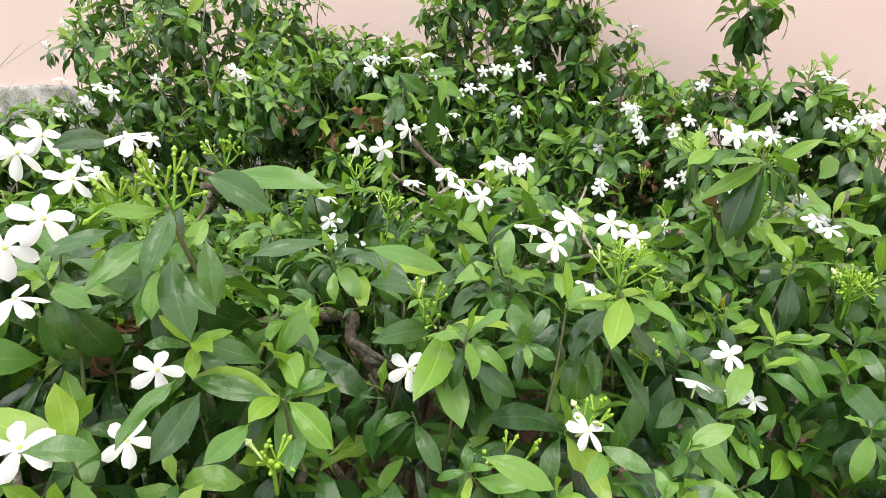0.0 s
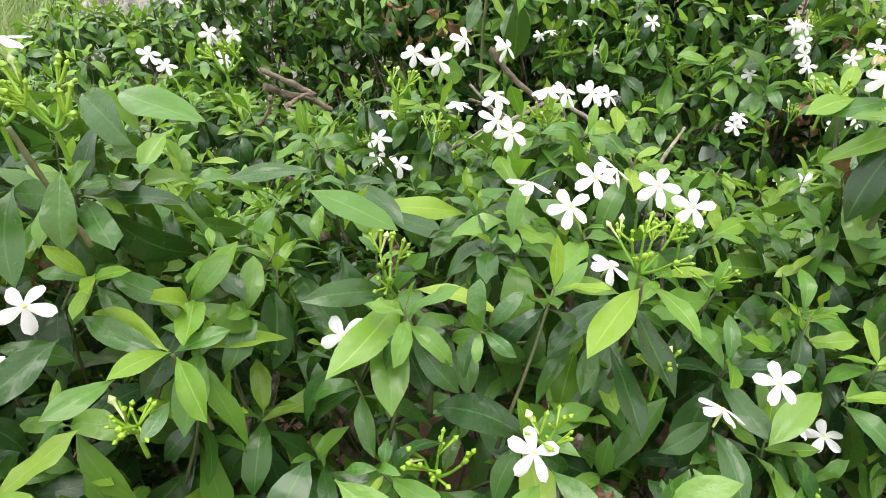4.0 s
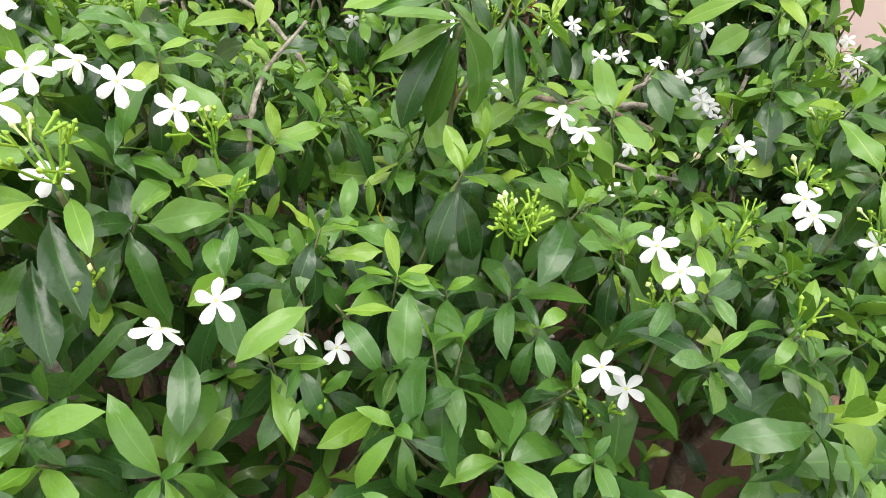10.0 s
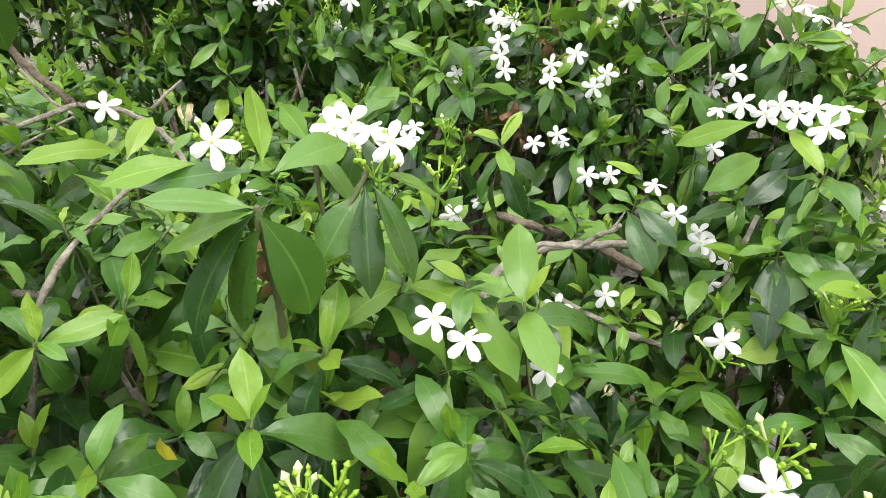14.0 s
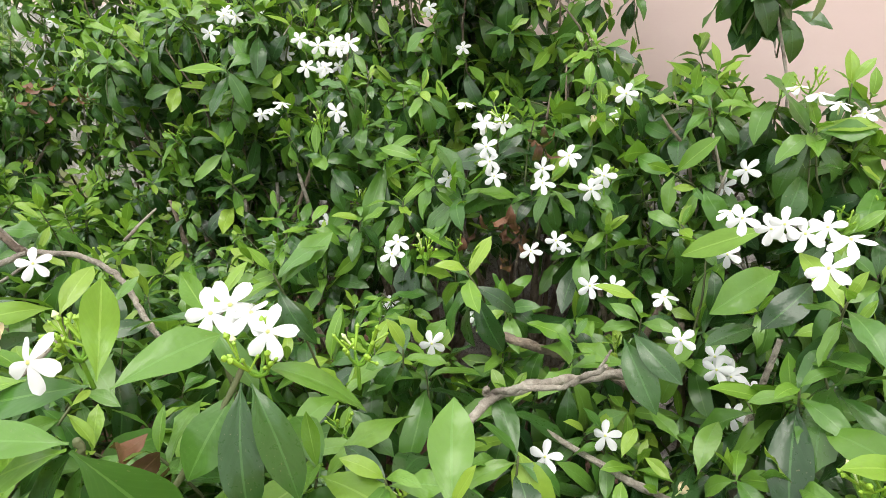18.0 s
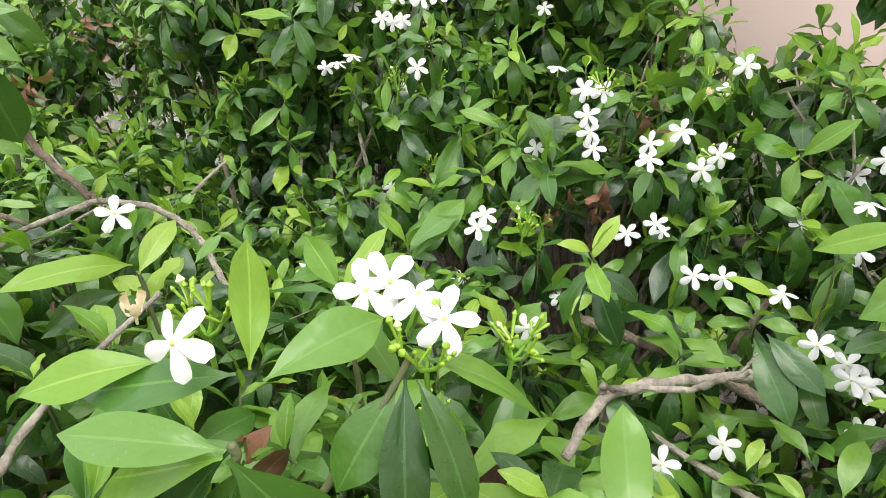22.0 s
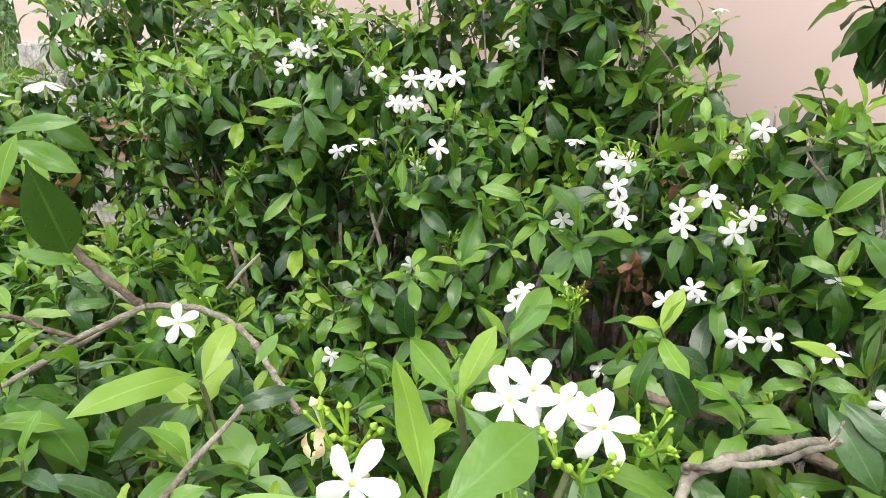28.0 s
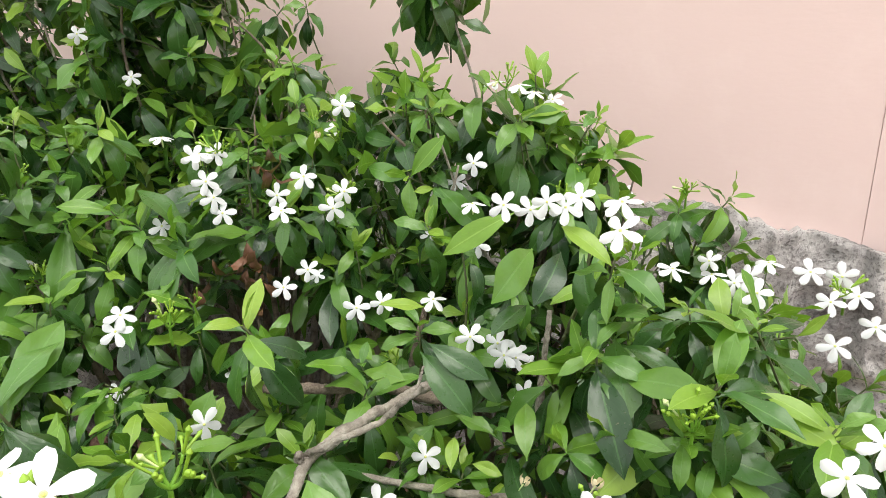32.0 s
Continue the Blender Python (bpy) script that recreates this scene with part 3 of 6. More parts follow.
# ---- flowers ----
def petal_mesh(seed):
    rng = np.random.default_rng(seed)
    s = np.array([0, 0.2, 0.4, 0.6, 0.78, 0.92, 1.0])
    u = np.linspace(-1, 1, 5)
    w = 0.0014 + 0.0046 * np.sin(np.pi * (0.02 + 0.86 * s) ** 1.35) ** 0.9
    w[-1] = 0.0014
    x = w[:, None] * u + 0.0012 * (s**2)[:, None]
    y = 0.0015 + 0.0225 * s[:, None] + 0 * u - 0.001 * (u**2)
    z = -0.006 * rng.uniform(0.3, 1.3) * (s**2)[:, None] - 0.0016 * (u**2)[None] * np.sin(np.pi * s)[:, None] + 0.0014 * u[None] * s[:, None]
    v = np.stack([x, y, z], -1).reshape(-1, 3)
    f = [(i * 5 + j, i * 5 + j + 1, (i + 1) * 5 + j + 1, (i + 1) * 5 + j) for i in range(6) for j in range(4)]
    return mesh_of("petal", v, f, [PETAL])


PETALS = [petal_mesh(k) for k in range(6)]


TUBE = mesh_of("flower", *sweep([(0, 0, -0.021), (0, 0, -0.010), (0, 0, 0.0003)], [0.0013, 0.0017, 0.0021], 8), [PALE_BUD])
THROATS = mesh_of("throat", *ball((0, 0, 0.0003), 0.0013, 0.5), [THROAT])


def nearest_shrub(x, y, z):
    return int(crown_heights(np.array([x]), np.array([y]))[:, 0].argmax())


def flower(x, y, z, facing=(-0.1, -0.75, 0.65), size=1.0, spin=None, petals=5):
    """One five-petalled flower at a place, its face turned as given."""
    rng = np.random.default_rng(int(abs(x * 7919 + y * 104729 + z * 1299709) * 100) % 2**31)
    owner = SHRUBS[nearest_shrub(x, y, z)]
    f = Vector(facing).normalized() + Vector(rng.normal(0, 0.13, 3))
    m = Matrix.Translation((x, y, z)) @ f.to_track_quat("Z", "Y").to_matrix().to_4x4()
    s = size * rng.uniform(0.86, 1.00)
    m = m @ Matrix.Rotation(rng.uniform(0, 6.28) if spin is None else spin, 4, "Z") @ Matrix.Scale(s, 4)
    ob = part("flower", TUBE, owner, "white five-petalled pinwheel flower with a small yellow throat")
    ob.matrix_world = m
    part("throat", THROATS, ob)
    for k in range(petals):
        p = part("petal", PETALS[int(rng.integers(6))], ob)
        p.matrix_local = Matrix.Rotation(k * 2 * math.pi / 5 + rng.normal(0, 0.05), 4, "Z") @ Matrix.Rotation(rng.normal(-0.08, 0.12), 4, "X")
    FLOWERS.append((x, y, z))
    CLEAR.extend([np.array((x, y, z)) + np.array(f) * k for k in (0.012, 0.035, 0.06, 0.085)])


DRY = plain("dry_petal", (0.60, 0.48, 0.26), (0.78, 0.70, 0.50), 0.8, 200, 0.4)
_v = np.array([v.co[:] for v in PETALS[0].vertices])
_v = np.stack([_v[:, 0] * 0.8, 0.004 + 0.006 * np.sin(_v[:, 1] * 110), 0.012 * (1 - np.cos(_v[:, 1] * 110)) + 0.3 * abs(_v[:, 0])], -1)
DRY_PETAL = mesh_of("petal", _v, [tuple(p.vertices) for p in PETALS[0].polygons], [DRY])


def spent_flower(x, y, z):
    """A withered flower, its petals shrunk and curled together."""
    ob = part("spent_flower", TUBE, SHRUBS[nearest_shrub(x, y, z)], "withered cream-brown flower")
    ob.matrix_world = pose(x, y, z, 25, 15, 40 * x) @ Matrix.Scale(0.5, 4)
    for k in range(5):
        p = part("petal", DRY_PETAL, ob, "shrunken dry petal")
        p.matrix_local = pose(0, 0, 0, 8 * k - 20, 0, 72 * k)


def bud_mesh(name, mat, r, long):
    """A bud on its stalk, 1 long from the fork to the tip of the stalk, then the swollen bud."""
    ring = [(0, 0, 0.0155), (0, 0, 0.016 + r * long), (0, 0, 0.016 + r * long * 2)]
    w, g = sweep([(0, 0, 0), *ring], [0.0010, 0.0013, r, r * 0.15], 7)
    return mesh_of(name, w, g, [mat])


GREEN_BUDS = [bud_mesh("bud", BUD, 0.0027, 1.2), bud_mesh("bud", BUD, 0.0021, 1.4)]
WHITE_BUDS = [bud_mesh("bud", PALE_BUD, 0.0036, 1.25), bud_mesh("bud", PALE_BUD, 0.0031, 1.5)]


def inflorescence(x, y, z, spread_=0.03, count=12, up=(0, -0.2, 1), open_buds=1):
    """A forked, flat-topped head of green flower buds."""
    rng = np.random.default_rng(int(abs(x * 7919 + y * 104729 + z * 1299709) * 100) % 2**31)
    owner = SHRUBS[nearest_shrub(x, y, z)]
    at = np.array((x, y, z)) - np.array(owner.location)
    up = np.array(up, float)
    up /= np.linalg.norm(up)
    foot = at - up * spread_ * 1.4
    v, f = sweep([foot - up * 0.03, foot - up * 0.012, foot], [0.0020, 0.0018], 7)
    ob = part("inflorescence", mesh_of("inflorescence", v, f, [STALK]), owner, "forked green flower head with small round buds")
    arms, k = max(3, count // 4), 0
    for a in range(arms):
        turn = 6.28 * (a + rng.uniform(-0.3, 0.3)) / arms
        s1 = np.cross(up, [0.3, 1, 0.2])
        s1 /= np.linalg.norm(s1)
        o = np.cos(turn) * s1 + np.sin(turn) * np.cross(up, s1)
        knee = foot + up * spread_ * rng.uniform(0.5, 1.0) + o * spread_ * rng.uniform(0.15, 0.75)
        v, f = sweep([foot, (foot + knee) / 2 + o * 0.002, knee], [0.0017, 0.0012], 6)
        part("stalk", mesh_of("stalk", v, f, [STALK]), ob)
        for _ in range(count // arms):
            d = rng.normal(0, 0.45, 3) + o * 0.5 + up * 0.9
            b = part("bud", (WHITE_BUDS if k < open_buds else GREEN_BUDS)[int(rng.integers(2))], ob, "pale bud about to open" if k < open_buds else "")
            m = Vector(d).to_track_quat("Z", "Y").to_matrix().to_4x4() @ Matrix.Scale(rng.uniform(0.7, 1.15), 4)
            m.translation = knee
            b.matrix_basis = m
            k += 1


def branch(points, r0, r1, mat=None, label="", seed=3):
    """A woody branch through some places."""
    x, y, z = points[len(points) // 2]
    rng = np.random.default_rng(int(abs(x * 7919 + y * 104729 + z * 1299709) * 100) % 2**31)
    p = np.array(points, float)
    t = np.linspace(0, len(p) - 1, 4 * (len(p) - 1) + 1)
    p = np.stack([np.interp(t, np.arange(len(p)), p[:, k]) for k in range(3)], -1)
    p[1:-1] = 0.25 * p[:-2] + 0.5 * p[1:-1] + 0.25 * p[2:]
    p = p + rng.normal(0, 0.16 * r0, p.shape)
    r = np.linspace(r0, r1, len(p)) * rng.uniform(0.92, 1.08, len(p))
    r[rng.integers(1, len(p) - 1, 3)] *= 1.3      # nodes
    v, f = sweep(p, r, 9, 0.10, seed)
    owner = SHRUBS[nearest_shrub(x, y, z)]
    off = np.array(owner.location)
    return part("branch", mesh_of("branch", v - off, f, [mat or BARK]), owner, label)


def rosette(x, y, z, axis=(0, -0.2, 1), size=1.0, pairs=4, fresh=0.6):
    """A leafy shoot tip at a known place."""
    rng = np.random.default_rng(int(abs(x * 7919 + y * 104729 + z * 1299709) * 100) % 2**31)
    shoot(rng, (x, y, z), axis, nearest_shrub(x, y, z), size, pairs, fresh, True)


def withered_bunch(x, y, z, count, wide):
    """A bunch of dry leaves caught in the twigs."""
    rng = np.random.default_rng(count + int(1000 * abs(x)))
    for p in rng.normal(0, 1, (count, 3)):
        lone_leaf(x + p[0] * wide, y + p[1] * wide * 0.6, z + p[2] * wide * 1.6, 3, 0.05)


def lone_leaf(x, y, z, age, length=0.04):
    """A single withered leaf caught among the others."""
    rng = np.random.default_rng(int(abs(x * 7919 + y * 104729 + z * 1299709) * 100) % 2**31)
    d = np.array([rng.normal(0, 0.5), rng.normal(-0.2, 0.4), -0.8])
    GATHER[nearest_shrub(x, y, z)].append((np.array([x, y, z + 0.02]), frame_of(d, rng.normal(0, 1, 3) + np.array([0, -1.5, 0.5])), length * rng.uniform(0.8, 1.2), age, True))

SPOTTED = []


def spotted_leaf(base, tip, age, ratio=0.36, top=(0, -0.35, 1), curl=0.6):
    """A large leaf whose foot and point are both known."""
    SPOTTED.append((np.array(base, float), np.array(tip, float), age, ratio, np.array(top, float), curl))


# ---- flowers, buds, branches and leafy tips at their places ----
flower(0.328, 0.885, 1.231, (0.46, -0.69, 0.56))
flower(0.346, 0.910, 1.255, (0.44, -0.72, 0.54))
flower(0.404, 0.942, 1.243, (0.36, -0.75, 0.55))
flower(0.439, 0.965, 1.216, (0.32, -0.76, 0.57))
flower(0.238, 0.997, 1.273, (0.49, -0.71, 0.49))
flower(0.178, 1.134, 1.292, (0.14, -0.22, 0.97))
flower(0.251, 1.115, 1.305, (0.13, -0.22, 0.97))
flower(0.303, 1.141, 1.299, (0.40, -0.80, 0.46))
flower(0.012, 1.242, 1.333, (0.55, -0.73, 0.41))
flower(0.060, 1.221, 1.323, (0.52, -0.74, 0.42))
flower(-0.041, 1.207, 1.202, (0.55, -0.67, 0.49))
flower(-0.037, 1.199, 1.166, (0.55, -0.66, 0.52))
flower(-0.001, 1.196, 1.165, (0.53, -0.67, 0.52))
flower(0.344, 0.696, 1.092, (0.47, -0.49, 0.73))
flower(0.528, 0.850, 1.099, (0.23, -0.67, 0.71))
flower(0.596, 0.942, 0.989, (0.12, -0.65, 0.75))
flower(0.892, 1.020, 1.122, (-0.19, -0.75, 0.64))
flower(0.915, 0.999, 1.110, (-0.22, -0.73, 0.65))
flower(0.862, 0.967, 1.007, (-0.05, -0.20, 0.98))
flower(0.891, 0.973, 0.980, (-0.18, -0.65, 0.74))
flower(0.623, 1.156, 1.324, (0.09, -0.89, 0.45))
flower(0.850, 1.932, 1.081, (-0.08, -0.86, 0.51))
flower(0.891, 1.915, 1.093, (-0.10, -0.85, 0.51))
flower(0.972, 1.907, 1.092, (-0.04, -0.25, 0.97))
flower(1.051, 1.802, 1.058, (-0.19, -0.82, 0.53))
flower(1.079, 1.799, 1.040, (-0.20, -0.82, 0.54))
flower(1.083, 1.772, 0.986, (-0.21, -0.80, 0.56))
flower(1.053, 1.417, 1.094, (-0.24, -0.79, 0.56))
flower(1.062, 1.168, 1.129, (-0.31, -0.75, 0.59))
flower(0.700, 1.274, 1.317, (0.04, -0.22, 0.97))
flower(0.722, 1.264, 1.310, (0.09, -0.74, 0.66))
flower(0.122, 1.143, 1.277, (0.23, -0.09, 0.97))
flower(0.210, 1.030, 1.279, (0.75, -0.30, 0.59))
flower(0.177, 1.184, 1.349, (0.78, -0.37, 0.51))
flower(0.110, 1.204, 1.356, (0.79, -0.36, 0.49))
flower(-0.070, 1.304, 1.228, (0.22, -0.11, 0.97))
flower(-0.436, 1.341, 1.303, (0.83, -0.31, 0.46))
flower(-0.485, 1.363, 1.351, (0.85, -0.31, 0.43))
flower(-0.466, 1.407, 1.347, (0.83, -0.34, 0.43))
flower(0.644, 1.985, 1.296, (0.12, -0.85, 0.51))
flower(0.660, 1.984, 1.244, (0.11, -0.83, 0.54))
flower(0.622, 2.031, 1.328, (0.14, -0.86, 0.48))
flower(0.638, 2.001, 1.336, (0.04, -0.25, 0.97))
flower(0.650, 2.056, 1.326, (0.11, -0.87, 0.48))
flower(0.548, 2.138, 1.347, (0.05, -0.25, 0.97))
flower(0.790, 1.992, 1.289, (0.01, -0.86, 0.51))
flower(0.745, 1.993, 1.262, (0.04, -0.85, 0.53))
flower(0.750, 1.977, 1.241, (0.04, -0.83, 0.55))
flower(0.828, 2.012, 1.227, (-0.02, -0.83, 0.55))
flower(0.850, 2.002, 1.256, (-0.04, -0.84, 0.54))
flower(0.737, 1.964, 1.117, (0.05, -0.78, 0.63))
flower(0.788, 2.007, 1.116, (0.01, -0.79, 0.62), 0.7)
flower(0.528, 1.854, 1.147, (0.23, -0.74, 0.63))
flower(0.520, 1.844, 1.127, (0.23, -0.73, 0.64))
flower(0.201, 2.135, 1.057, (0.36, -0.71, 0.60))
flower(0.219, 2.268, 1.108, (0.34, -0.76, 0.56), 0.7)
flower(0.310, 2.034, 1.336, (0.37, -0.80, 0.47))
flower(-0.012, 2.205, 1.289, (0.48, -0.74, 0.47))
flower(0.020, 2.209, 1.302, (0.14, -0.22, 0.97))
flower(0.121, 2.113, 1.335, (0.13, -0.22, 0.97))
flower(-0.215, 2.443, 1.406, (0.52, -0.76, 0.40))
flower(-0.154, 2.223, 1.477, (0.56, -0.74, 0.37))
flower(-0.187, 2.331, 1.527, (0.55, -0.76, 0.34))
flower(-0.115, 2.279, 1.513, (0.54, -0.77, 0.35))
flower(-0.146, 2.272, 1.517, (0.55, -0.76, 0.36))
flower(-0.077, 2.401, 1.463, (0.49, -0.79, 0.37))
flower(-0.034, 2.361, 1.420, (0.47, -0.79, 0.39))
flower(0.046, 2.312, 1.459, (0.45, -0.81, 0.38))
flower(0.169, 2.148, 1.409, (0.42, -0.81, 0.41))
flower(0.209, 2.161, 1.408, (0.40, -0.82, 0.42))
flower(0.287, 2.089, 1.455, (0.38, -0.84, 0.39))
flower(0.335, 2.058, 1.465, (0.36, -0.85, 0.38))
flower(-0.679, 2.510, 1.338, (0.63, -0.66, 0.41))
flower(-0.593, 2.490, 1.574, (0.64, -0.70, 0.32))
flower(-0.110, 2.324, 1.577, (0.53, -0.79, 0.32))
flower(0.839, 2.229, 1.328, (-0.01, -0.26, 0.97))
flower(1.127, 2.104, 1.401, (-0.07, -0.25, 0.97))
flower(1.146, 2.015, 1.401, (-0.08, -0.25, 0.97))
flower(1.181, 2.052, 1.384, (-0.09, -0.25, 0.97))
flower(1.038, 2.048, 1.243, (-0.18, -0.83, 0.53))
flower(1.066, 2.016, 1.280, (-0.21, -0.83, 0.51))
flower(1.049, 1.947, 1.231, (-0.06, -0.24, 0.97))
flower(1.053, 1.746, 1.283, (-0.27, -0.78, 0.56))
flower(1.085, 1.737, 1.276, (-0.29, -0.77, 0.57))
flower(1.092, 1.690, 1.298, (-0.31, -0.77, 0.55))
flower(1.113, 1.685, 1.291, (-0.34, -0.76, 0.56))
flower(0.989, 2.037, 1.161, (-0.04, -0.23, 0.97))
flower(1.075, 1.790, 1.037, (-0.24, -0.67, 0.70))
flower(1.054, 1.776, 1.052, (-0.22, -0.68, 0.70))
flower(1.179, 1.217, 1.062, (-0.29, -0.61, 0.74))
flower(0.872, 1.405, 1.009, (0.04, -0.69, 0.72))
flower(1.267, 1.366, 1.168, (-0.35, -0.71, 0.61))
flower(1.384, 1.755, 1.133, (-0.33, -0.76, 0.55))
flower(1.382, 1.701, 1.141, (-0.34, -0.76, 0.56))
flower(1.285, 1.746, 1.170, (-0.08, -0.23, 0.97))
flower(1.131, 1.569, 1.327, (-0.10, -0.22, 0.97))
flower(1.425, 1.889, 1.112, (-0.41, -0.67, 0.61))
flower(1.430, 1.886, 1.089, (-0.12, -0.20, 0.97))
flower(1.477, 1.857, 1.091, (-0.43, -0.64, 0.63))
flower(1.492, 1.745, 1.141, (-0.50, -0.61, 0.62))
flower(1.499, 1.708, 1.110, (-0.51, -0.58, 0.64))
flower(1.537, 1.738, 1.131, (-0.53, -0.58, 0.62))
flower(1.540, 1.707, 1.114, (-0.53, -0.56, 0.64))
flower(1.493, 1.681, 1.057, (-0.50, -0.55, 0.67))
flower(1.558, 1.689, 1.073, (-0.53, -0.54, 0.65))
flower(1.477, 1.815, 1.131, (-0.14, -0.19, 0.97))
flower(1.217, 1.344, 1.164, (-0.45, -0.46, 0.76))
flower(-0.027, 0.622, 1.402, (0.14, -0.23, 0.96))
flower(-0.075, 0.612, 1.370, (0.16, -0.21, 0.96))
flower(-0.046, 0.536, 1.353, (0.56, -0.68, 0.48))
flower(-0.065, 0.519, 1.337, (0.58, -0.65, 0.49))
flower(-0.009, 0.574, 1.220, (0.42, -0.65, 0.63))
flower(-0.018, 0.535, 1.181, (0.44, -0.59, 0.68))
flower(-0.062, 0.488, 1.205, (0.52, -0.52, 0.68))
flower(-0.086, 0.540, 1.294, (0.17, -0.18, 0.97))
flower(0.168, 0.716, 1.151, (0.14, -0.73, 0.67))
flower(-1.608, 2.837, 1.772, (0.55, -0.80, 0.25))
flower(-0.073, 2.407, 1.420, (0.14, -0.93, 0.35))
flower(0.122, 2.276, 1.392, (0.08, -0.92, 0.37))
flower(0.005, 3.009, 1.748, (0.08, -0.96, 0.26))
flower(0.012, 2.665, 1.635, (0.03, -0.27, 0.96))
flower(0.784, 2.743, 1.600, (-0.05, -0.27, 0.96))
flower(0.666, 1.268, 1.313, (0.50, -0.59, 0.63))
flower(0.678, 1.277, 1.318, (0.47, -0.61, 0.64))
flower(1.106, 1.822, 1.007, (-0.09, -0.72, 0.69), 0.7)
flower(0.784, 1.219, 1.173, (0.31, -0.49, 0.81))
flower(-0.932, 1.808, 1.500, (0.24, -0.13, 0.96))
flower(-0.828, 1.809, 1.474, (0.23, -0.13, 0.96))
flower(0.027, 1.351, 1.460, (0.78, -0.49, 0.40))
flower(0.100, 1.371, 1.478, (0.22, -0.16, 0.96))
flower(0.132, 1.410, 1.485, (0.21, -0.17, 0.96))
flower(-1.034, 2.480, 1.502, (0.70, -0.62, 0.35))
flower(0.548, 2.041, 1.217, (0.23, -0.74, 0.63))
flower(0.651, 1.985, 1.270, (0.16, -0.78, 0.61))
flower(0.297, 1.378, 1.258, (0.58, -0.49, 0.65))
flower(0.655, 1.703, 1.051, (0.18, -0.62, 0.76))
flower(0.485, 0.830, 1.075, (0.43, 0.06, 0.90))
flower(0.860, 1.593, 0.986, (0.00, -0.54, 0.84))
flower(1.133, 1.688, 1.300, (-0.29, -0.74, 0.60))
flower(0.372, 0.878, 1.178, (0.60, 0.07, 0.80))
flower(-0.515, 2.603, 1.346, (0.58, -0.66, 0.47))
flower(0.326, 2.475, 1.526, (0.29, -0.87, 0.39))
flower(0.813, 1.228, 1.153, (0.04, -0.42, 0.91))
flower(0.361, 0.952, 1.253, (0.68, 0.00, 0.73))
flower(-0.739, 2.600, 1.409, (0.65, -0.61, 0.44))
flower(0.566, 0.925, 1.013, (0.31, 0.04, 0.95))
flower(0.123, 2.349, 1.237, (0.40, -0.72, 0.56))
flower(-0.531, 2.361, 0.948, (0.57, -0.51, 0.65))
flower(0.860, 2.126, 1.378, (-0.04, -0.86, 0.51))
flower(-1.010, 2.572, 1.334, (0.70, -0.54, 0.47))
flower(1.075, 1.162, 1.113, (-0.27, -0.30, 0.92))
flower(0.645, 1.932, 0.993, (0.14, -0.61, 0.78))
flower(0.301, 0.838, 1.266, (0.10, 0.10, 1.00))
flower(1.055, 1.952, 1.159, (-0.17, -0.73, 0.66))
flower(1.518, 2.433, 1.083, (-0.38, -0.70, 0.61))
flower(1.219, 2.069, 1.367, (-0.30, -0.81, 0.51))
flower(1.110, 1.523, 1.314, (-0.31, -0.70, 0.64))
flower(-0.159, 2.445, 1.235, (0.48, -0.69, 0.55))
flower(0.407, 2.495, 1.432, (0.22, -0.86, 0.45))
flower(0.000, 2.560, 1.374, (0.39, -0.79, 0.47))
flower(-2.329, 4.012, 2.113, (0.71, -0.65, 0.28))
flower(-2.579, 4.013, 1.807, (0.72, -0.60, 0.35))
flower(-1.843, 3.766, 1.912, (0.67, -0.67, 0.31))
flower(-1.336, 3.411, 1.507, (0.63, -0.67, 0.41))
flower(-1.402, 3.437, 1.495, (0.63, -0.66, 0.41))
flower(-1.232, 3.519, 1.912, (0.62, -0.73, 0.29))
flower(-1.005, 3.477, 1.977, (0.58, -0.77, 0.26))
flower(-2.482, 3.874, 1.386, (0.70, -0.58, 0.43))
flower(-2.060, 3.803, 1.810, (0.69, -0.64, 0.34))
flower(-0.073, 3.051, 1.793, (0.35, -0.89, 0.27))
flower(-0.412, 3.038, 1.516, (0.47, -0.78, 0.40))
flower(0.212, 2.138, 1.455, (0.46, -0.77, 0.44))
flower(0.250, 2.139, 1.461, (0.43, -0.79, 0.44))
flower(-1.115, 1.561, 1.451, (0.86, -0.30, 0.42))
flower(-1.029, 1.670, 1.438, (0.87, -0.25, 0.43))
flower(-0.868, 1.698, 1.407, (0.86, -0.24, 0.46))
flower(-0.880, 1.828, 1.435, (0.84, -0.31, 0.44))
flower(-0.496, 1.210, 1.325, (0.78, -0.37, 0.50))
flower(-0.478, 1.228, 1.304, (0.79, -0.32, 0.51))
flower(-0.105, 0.597, 1.394, (0.83, -0.33, 0.45))
flower(-0.122, 0.649, 1.403, (0.82, -0.38, 0.44))
flower(0.273, 1.130, 1.300, (0.73, -0.24, 0.64))
flower(-0.612, 1.530, 1.447, (0.87, -0.24, 0.44))
flower(-0.347, 1.602, 1.483, (0.82, -0.37, 0.42))
flower(-0.334, 1.620, 1.472, (0.81, -0.39, 0.43))
flower(1.003, 1.752, 1.101, (-0.12, -0.67, 0.73))
flower(0.119, 1.920, 0.923, (0.45, -0.49, 0.74))
flower(0.440, 1.979, 0.953, (0.27, -0.59, 0.76))
flower(-0.255, 2.503, 1.510, (0.55, -0.74, 0.40))
flower(-0.230, 2.523, 1.517, (0.53, -0.75, 0.39))
flower(0.777, 1.985, 1.135, (0.04, -0.71, 0.70))
flower(0.803, 1.173, 0.873, (0.02, -0.22, 0.98))
flower(0.924, 1.673, 0.979, (-0.05, -0.58, 0.81))
inflorescence(0.268, 0.688, 1.082, 0.031, 22, (0.23, -0.20, 1.18))
inflorescence(0.763, 1.040, 1.131, 0.029, 21, (-0.02, -0.32, 1.13))
